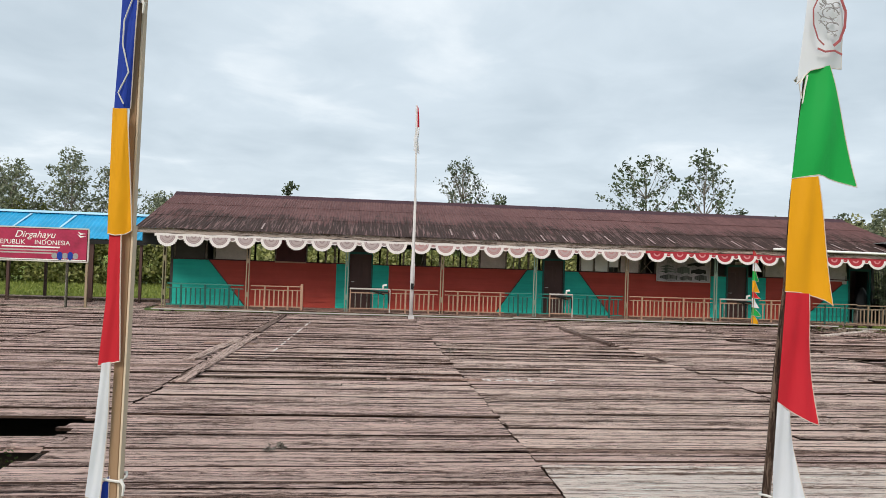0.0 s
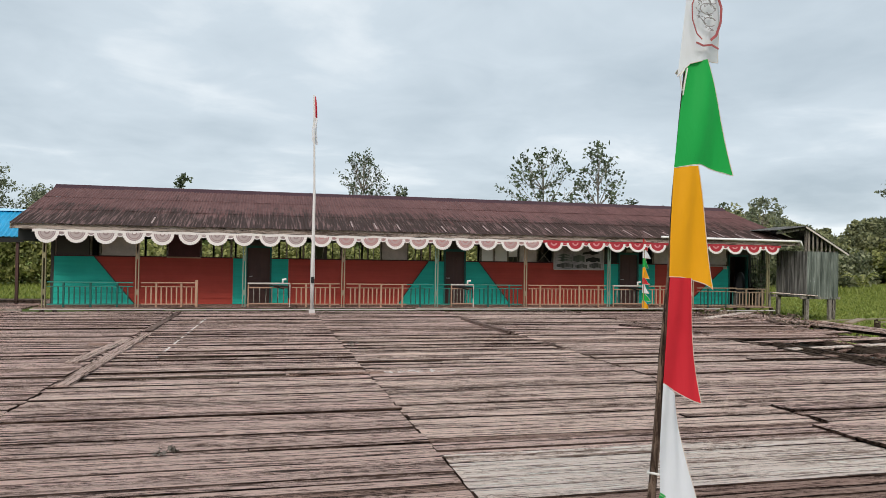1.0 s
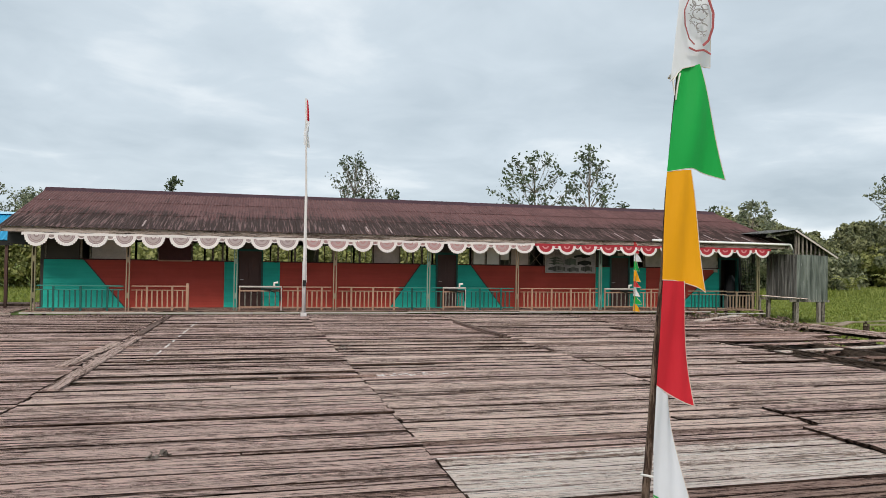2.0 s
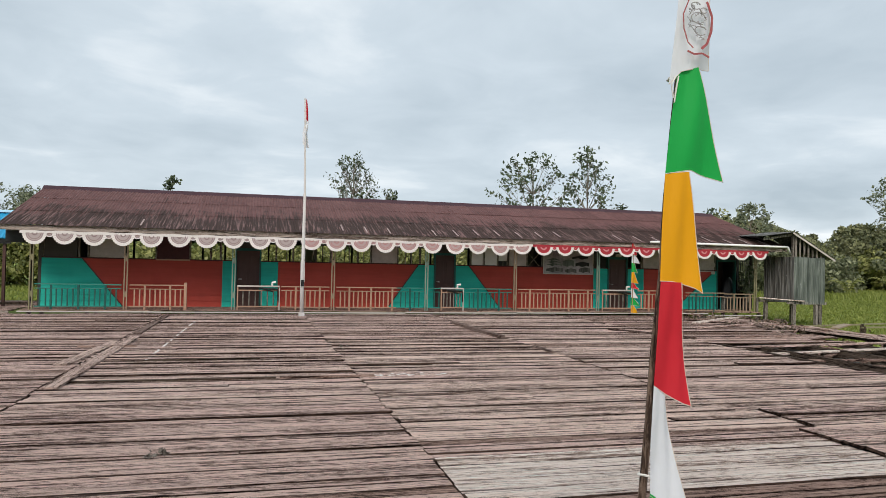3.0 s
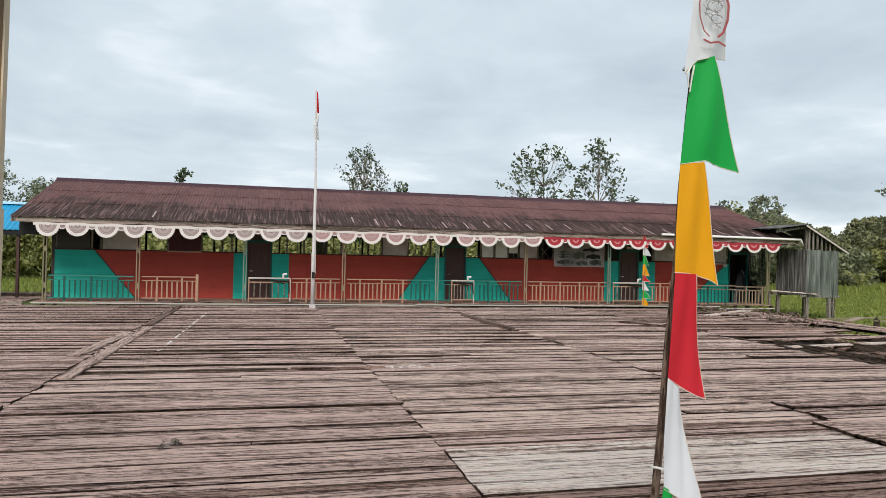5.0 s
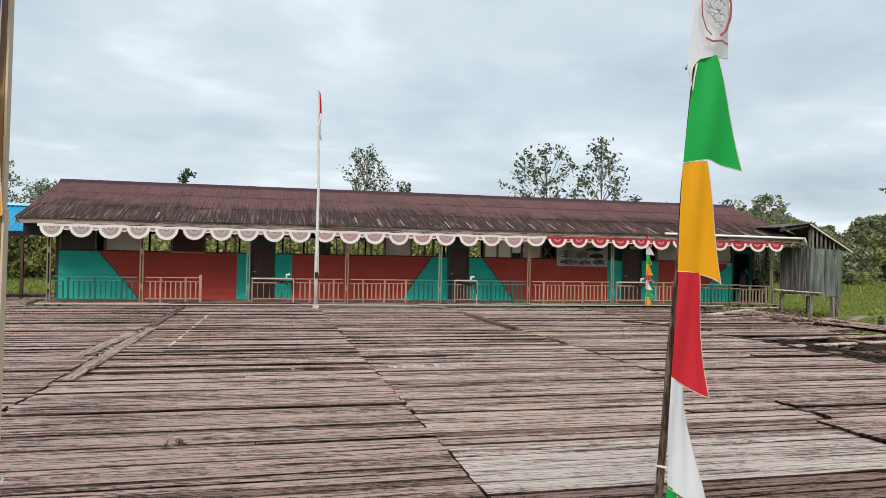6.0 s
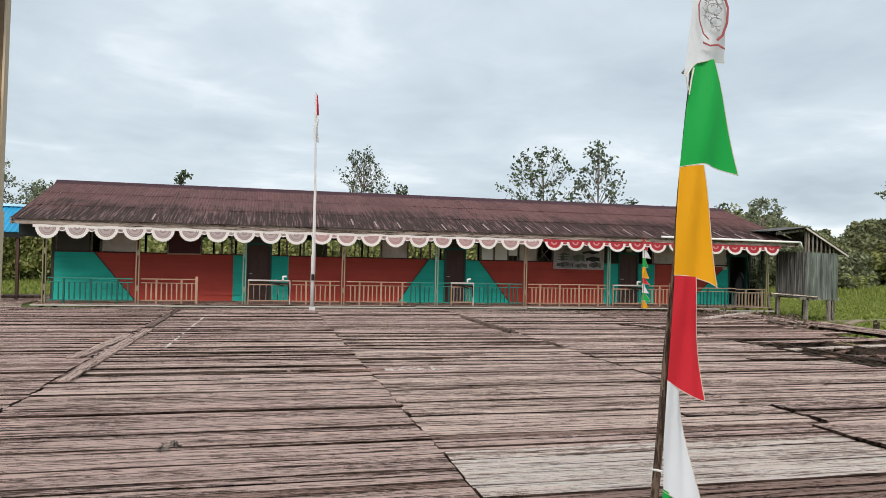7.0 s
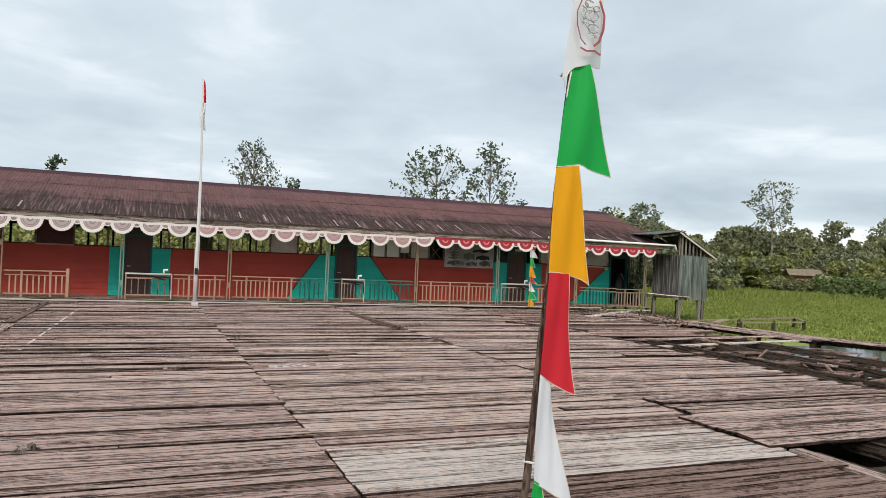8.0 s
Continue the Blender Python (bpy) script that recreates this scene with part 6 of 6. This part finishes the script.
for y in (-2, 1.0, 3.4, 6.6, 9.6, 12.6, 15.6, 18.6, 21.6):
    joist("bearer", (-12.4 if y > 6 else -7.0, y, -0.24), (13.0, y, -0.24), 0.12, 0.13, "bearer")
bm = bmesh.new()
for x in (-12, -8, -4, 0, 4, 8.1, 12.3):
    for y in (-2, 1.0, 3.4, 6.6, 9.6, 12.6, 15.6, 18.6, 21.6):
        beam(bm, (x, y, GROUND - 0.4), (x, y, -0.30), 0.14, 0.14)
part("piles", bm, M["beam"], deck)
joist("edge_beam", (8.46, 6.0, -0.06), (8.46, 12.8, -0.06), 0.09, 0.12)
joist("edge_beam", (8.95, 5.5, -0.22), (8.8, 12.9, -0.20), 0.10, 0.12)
joist("edge_beam", (4.22, 2.4, -0.035), (4.25, 4.1, -0.03), 0.16, 0.05, "deck_y")
joist("edge_beam", (4.62, 1.0, -0.16), (4.60, 4.2, -0.16), 0.12, 0.14, "deck_dark_y")
joist("edge_beam", (4.3, 3.75, -0.20), (7.5, 3.7, -0.20), 0.10, 0.12, "beam")

SEG = 6


def plank_arrays(seed):
    """A plank 1 long and 1 wide with uneven edges, as points and faces."""
    r = random.Random(seed)
    rows = []
    for k in range(SEG + 1):
        x = k / SEG
        a, b = 0.5 + r.uniform(-0.03, 0.03), 0.5 + r.uniform(-0.03, 0.03)
        z = r.uniform(-0.003, 0.003)
        ex = 0.0 if 0 < k < SEG else r.uniform(-0.004, 0.004)
        rows.append([(x + ex, -a, z - 0.007), (x, -a * 0.945, z + r.uniform(0, 0.002)), (x, b * 0.945, z + r.uniform(0, 0.002)), (x - ex, b, z - 0.007), (x, b * 0.96, z - 0.028), (x, -a * 0.96, z - 0.028)])
    verts = [v for row in rows for v in row]
    faces = []
    for k in range(SEG):
        for j in range(6):
            if j == 4:
                continue
            a, b = k * 6 + j, k * 6 + (j + 1) % 6
            faces.append((a, a + 6, b + 6, b))
    faces += [tuple(range(6)), tuple(SEG * 6 + j for j in range(5, -1, -1))]
    return verts, faces


# edge colour holds rot plus the undercut shadow between planks
M["plank_edge"] = weathered_wood("rotten_shadowed_plank_edge", (0.013, 0.007, 0.005), (0.042, 0.025, 0.019), (0.11, 0.07, 0.054), sheen=0.05)
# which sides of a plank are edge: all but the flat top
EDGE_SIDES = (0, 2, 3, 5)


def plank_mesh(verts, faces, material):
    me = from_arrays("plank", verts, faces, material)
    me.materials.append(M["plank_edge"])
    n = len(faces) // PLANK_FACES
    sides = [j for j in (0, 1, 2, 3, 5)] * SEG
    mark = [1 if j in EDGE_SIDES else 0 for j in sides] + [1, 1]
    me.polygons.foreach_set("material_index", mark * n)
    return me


PLANK_FACES = SEG * 5 + 2
KINDS = {}
for key in ("deck", "deck_lighter", "deck_deeper", "deck_dark", "deck_pale"):
    for s in range(8 if key in ("deck", "deck_lighter", "deck_deeper") else 3):
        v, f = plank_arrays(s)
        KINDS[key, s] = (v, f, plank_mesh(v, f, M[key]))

far_v, far_f = {k: [] for k in ("deck", "deck_lighter", "deck_deeper", "deck_dark", "deck_pale")}, {k: [] for k in ("deck", "deck_lighter", "deck_deeper", "deck_dark", "deck_pale")}
r = random.Random(11)
near_count = 0
COLUMNS = [(-12.35, -8.04, 8.4, 21.5, 0.0), (-8.0, -4.012, 6.75, 21.3, 0.1), (-3.988, -0.005, -2.6, 21.3, 0.35), (0.005, 3.985, -2.6, 21.3, 0.0), (4.015, 8.3, 4.15, 21.3, 0.0), (8.34, 12.3, 13.1, 20.9, 0.3)]
for c, (x0, x1, y0, y1, turn) in enumerate(COLUMNS):
    y = y0
    while y < y1:
        w = r.choice((0.125, 0.145, 0.165, 0.18, 0.19, 0.2, 0.22))
        gap = r.choice((0.005, 0.007, 0.009, 0.012, 0.016, 0.022, 0.034)) * (0.7 if y < 8 else 1.0)
        if c == 3 and 3.72 < y < 4.9:
            w, gap = r.choice((0.17, 0.2, 0.235)), 0.003
        a, b = x0 + r.uniform(-0.02, 0.016), x1 + r.uniform(-0.016, 0.02)
        if c == 5:
            if r.random() < 0.12:
                y += w
                continue
            b += r.uniform(-0.9, 0.4)
        if c == 0:
            a += r.uniform(-0.4, 0.4)
        if c == 4 and y < 12.9:
            b += r.uniform(-0.12, 0.14)
        if c == 2 and y < 6.9:
            a += r.uniform(-0.35, -0.05)
        if c == 3 and y < 4.1:
            b += r.uniform(0.0, 0.30)
        raised = 0.0
        if c == 4 and y < 6.3:
            # the planks beside the hole lie higher, with ragged ends over the seam
            a, raised = (4.27 if y > 5.3 else 3.97) + r.uniform(-0.04, 0.04), 0.018 if y > 5.3 else 0.034
        if c == 3 and 5.3 < y < 6.3:
            b = 4.255 + r.uniform(-0.02, 0.02)
        key = "deck"
        if c == 3 and 3.72 < y < 4.95:
            key = "deck_pale"
        elif y < 3.75 or (c == 5 and r.random() < 0.3) or r.random() < (0.10 if y < 6 else 0.025):
            key = "deck_dark"
        # random pick: deeper tone near on the left, lighter tone mostly mid-deck
        dry = r.random()
        if key == "deck" and ((c == 2 and y < 6.4) or (c == 1 and y < 8)) and dry < 0.9:
            key = "deck_deeper"
        if key == "deck" and ((c == 3 and 5.4 < y < 14) or (c == 4 and dry < 0.5) or (c == 2 and 6.5 < y < 13 and dry < 0.4)) and dry < 0.85:
            key = "deck_lighter"
        spans = [(a, b)]
        if r.random() < 0.05 and c not in (5,) and key != "deck_pale":
            cut = a + (b - a) * r.uniform(0.3, 0.7)
            spans = [(a, cut - 0.006), (cut + 0.006, b)]
        if r.random() < 0.16 and key in ("deck", "deck_lighter", "deck_deeper") and y > 5:
            w = r.choice((0.07, 0.09, 0.11))
        for a, b in spans:
            z = r.gauss(0, 0.004 + 0.004 * min(1, max(0, (y - 4) / 8))) + (0.014 if r.random() < 0.08 else 0) + raised
            m = pose(a, y + w / 2, z, 1.8 * r.gauss(0, 1), 0.05 * r.gauss(0, 1), turn + 0.14 * r.gauss(0, 1)) @ Matrix.Diagonal((b - a, w, 1, 1))
            kind = (key, r.randrange(8 if key in ("deck", "deck_lighter", "deck_deeper") else 3))
            near = 1 <= c <= 4 and 3.0 < y < 15.5
            if near and near_count < 298:
                near_count += 1
                piece("plank", KINDS[kind][2], deck, m)
            else:
                n = len(far_v[key])
                far_v[key] += [tuple(m @ Vector(p)) for p in KINDS[kind][0]]
                far_f[key] += [tuple(i + n for i in f) for f in KINDS[kind][1]]
        y += w + gap
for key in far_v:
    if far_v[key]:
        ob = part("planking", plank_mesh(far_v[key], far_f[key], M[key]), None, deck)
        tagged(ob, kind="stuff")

# single boards beside the hole, and boards lying over the seams
seam_boards = [((-7.0, 5.72, -0.03), (-4.12, 5.80, -0.02), 0.36, 0.03, "deck", "grey board bridging the hole in the deck"), ((-8.5, 6.45, -0.20), (-4.4, 6.40, -0.20), 0.10, 0.12, "deck", "grey cross beam in the hole of the deck"),
                               ((-3.86, 8.85, 0.022), (-3.78, 14.9, 0.022), 0.19, 0.03, "deck", "long plank laid along a seam of the deck"), ((-4.22, 10.9, 0.02), (-3.98, 14.0, 0.02), 0.2, 0.03, "deck", "plank laid beside a seam of the deck")]
# raised plank at x 3.8 has its edge shadow put into its colour
small_boards = [((-3.84, 15.6, 0.02), (-3.80, 20.6, 0.02), 0.16, 0.03, "deck_dark", "dark plank laid along a seam of the deck"), ((3.80, 18.1, 0.03), (3.81, 14.1, 0.055), 0.13, 0.07, "beam", "raised plank on the deck, coloured dark for its shadowed edge"),
                               ((3.98, 11.7, 0.02), (3.96, 12.6, 0.02), 0.08, 0.035, "beam", "short dark plank piece on the deck"), ((7.45, 16.1, 0.025), (8.5, 13.9, 0.02), 0.12, 0.05, "beam", "dark slanting plank on the deck"),
                               # strips near y 9.4 are added to draw a dark gap line
                               ((-4.5, 13.25, 0.02), (-3.5, 13.2, 0.02), 0.05, 0.035, "deck_dark", "thin dark stick across the seam"), ((-1.1, 9.40, 0.012), (0.22, 9.37, 0.018), 0.07, 0.03, "deck_dark", "thin dark strip that stands for a gap between planks"),
                               ((-3.12, 11.32, 0.008), (-1.35, 11.44, 0.010), 0.03, 0.03, "bearer", "thin black batten across the planks"),
                               ((-3.85, 9.36, 0.006), (-1.15, 9.40, 0.010), 0.045, 0.03, "bearer", "long thin black strip that stands for a gap between planks")]
for p, q, w, t, key, label in seam_boards + small_boards:
    bm = bmesh.new()
    beam(bm, p, q, w, t)
    if abs(q[1] - p[1]) > abs(q[0] - p[0]):
        key = {"deck": "deck_y", "deck_dark": "deck_dark_y", "beam": "deck_dark_y"}[key]
    tagged(part("laid_plank", bm, M[key], None, soften=0.005), label, "plank", "planks laid on the deck")

v = leaves([(-4.72, 5.35, -0.12), (-4.9, 5.2, -0.2), (-4.62, 5.95, -0.2)], [0.13, 0.16, 0.10], [70, 60, 40], 0.04, 1.0)
weeds = new("weeds", leaf_mesh("weeds", v, M["leaf_bush"]))
tagged(weeds, "small green weeds growing up through the hole in the deck", "weeds")

# worn paint line, pale chips and small litter on the planks
r = random.Random(3)
bm = bmesh.new()


def chip(x, y, a, b):
    z = 0.010
    bm.faces.new([bm.verts.new((x + a * r.uniform(0.6, 1) * sx, y + b * r.uniform(0.6, 1) * sy, z + 0.006 * r.random())) for sx, sy in ((-1, -1), (1, -1), (1, 1), (-1, 1))])


y = 11.4
while y < 18.6:
    chip(-3.10 + 0.026 * (y - 11.4), y, 0.024, 0.07 + 0.08 * r.random())
    y += r.choice((0.14, 0.18, 0.22, 0.3, 0.5))
for k in range(26):
    chip(0.2 + 1.1 * r.random(), 9.42 + 0.10 * r.gauss(0, 0.6), 0.03, 0.03)
for k in range(16):
    chip(2.75 + 0.9 * r.random(), 18.35 + 0.12 * r.gauss(0, 1), 0.03, 0.035)
for k in range(22):
    chip(r.uniform(-7, 7), r.uniform(6, 20), 0.012, 0.012)
chips = part("paint_chips", bm, M["bunting_white"], None)
tagged(chips, "white paint chips and a worn line on the planks", "litter", kind="stuff")
for lx, ly, s in ((-2.24, 5.5, 0.11), (0.18, 12.7, 0.16)):
    v = leaves([(lx, ly, 0.03)], [s], [20], 0.06, 0.2)
    ob = new("dry_leaves", leaf_mesh("dry_leaves", v, M["post_wood"]))
    tagged(ob, "small curl of dry leaves on the planks", "litter")
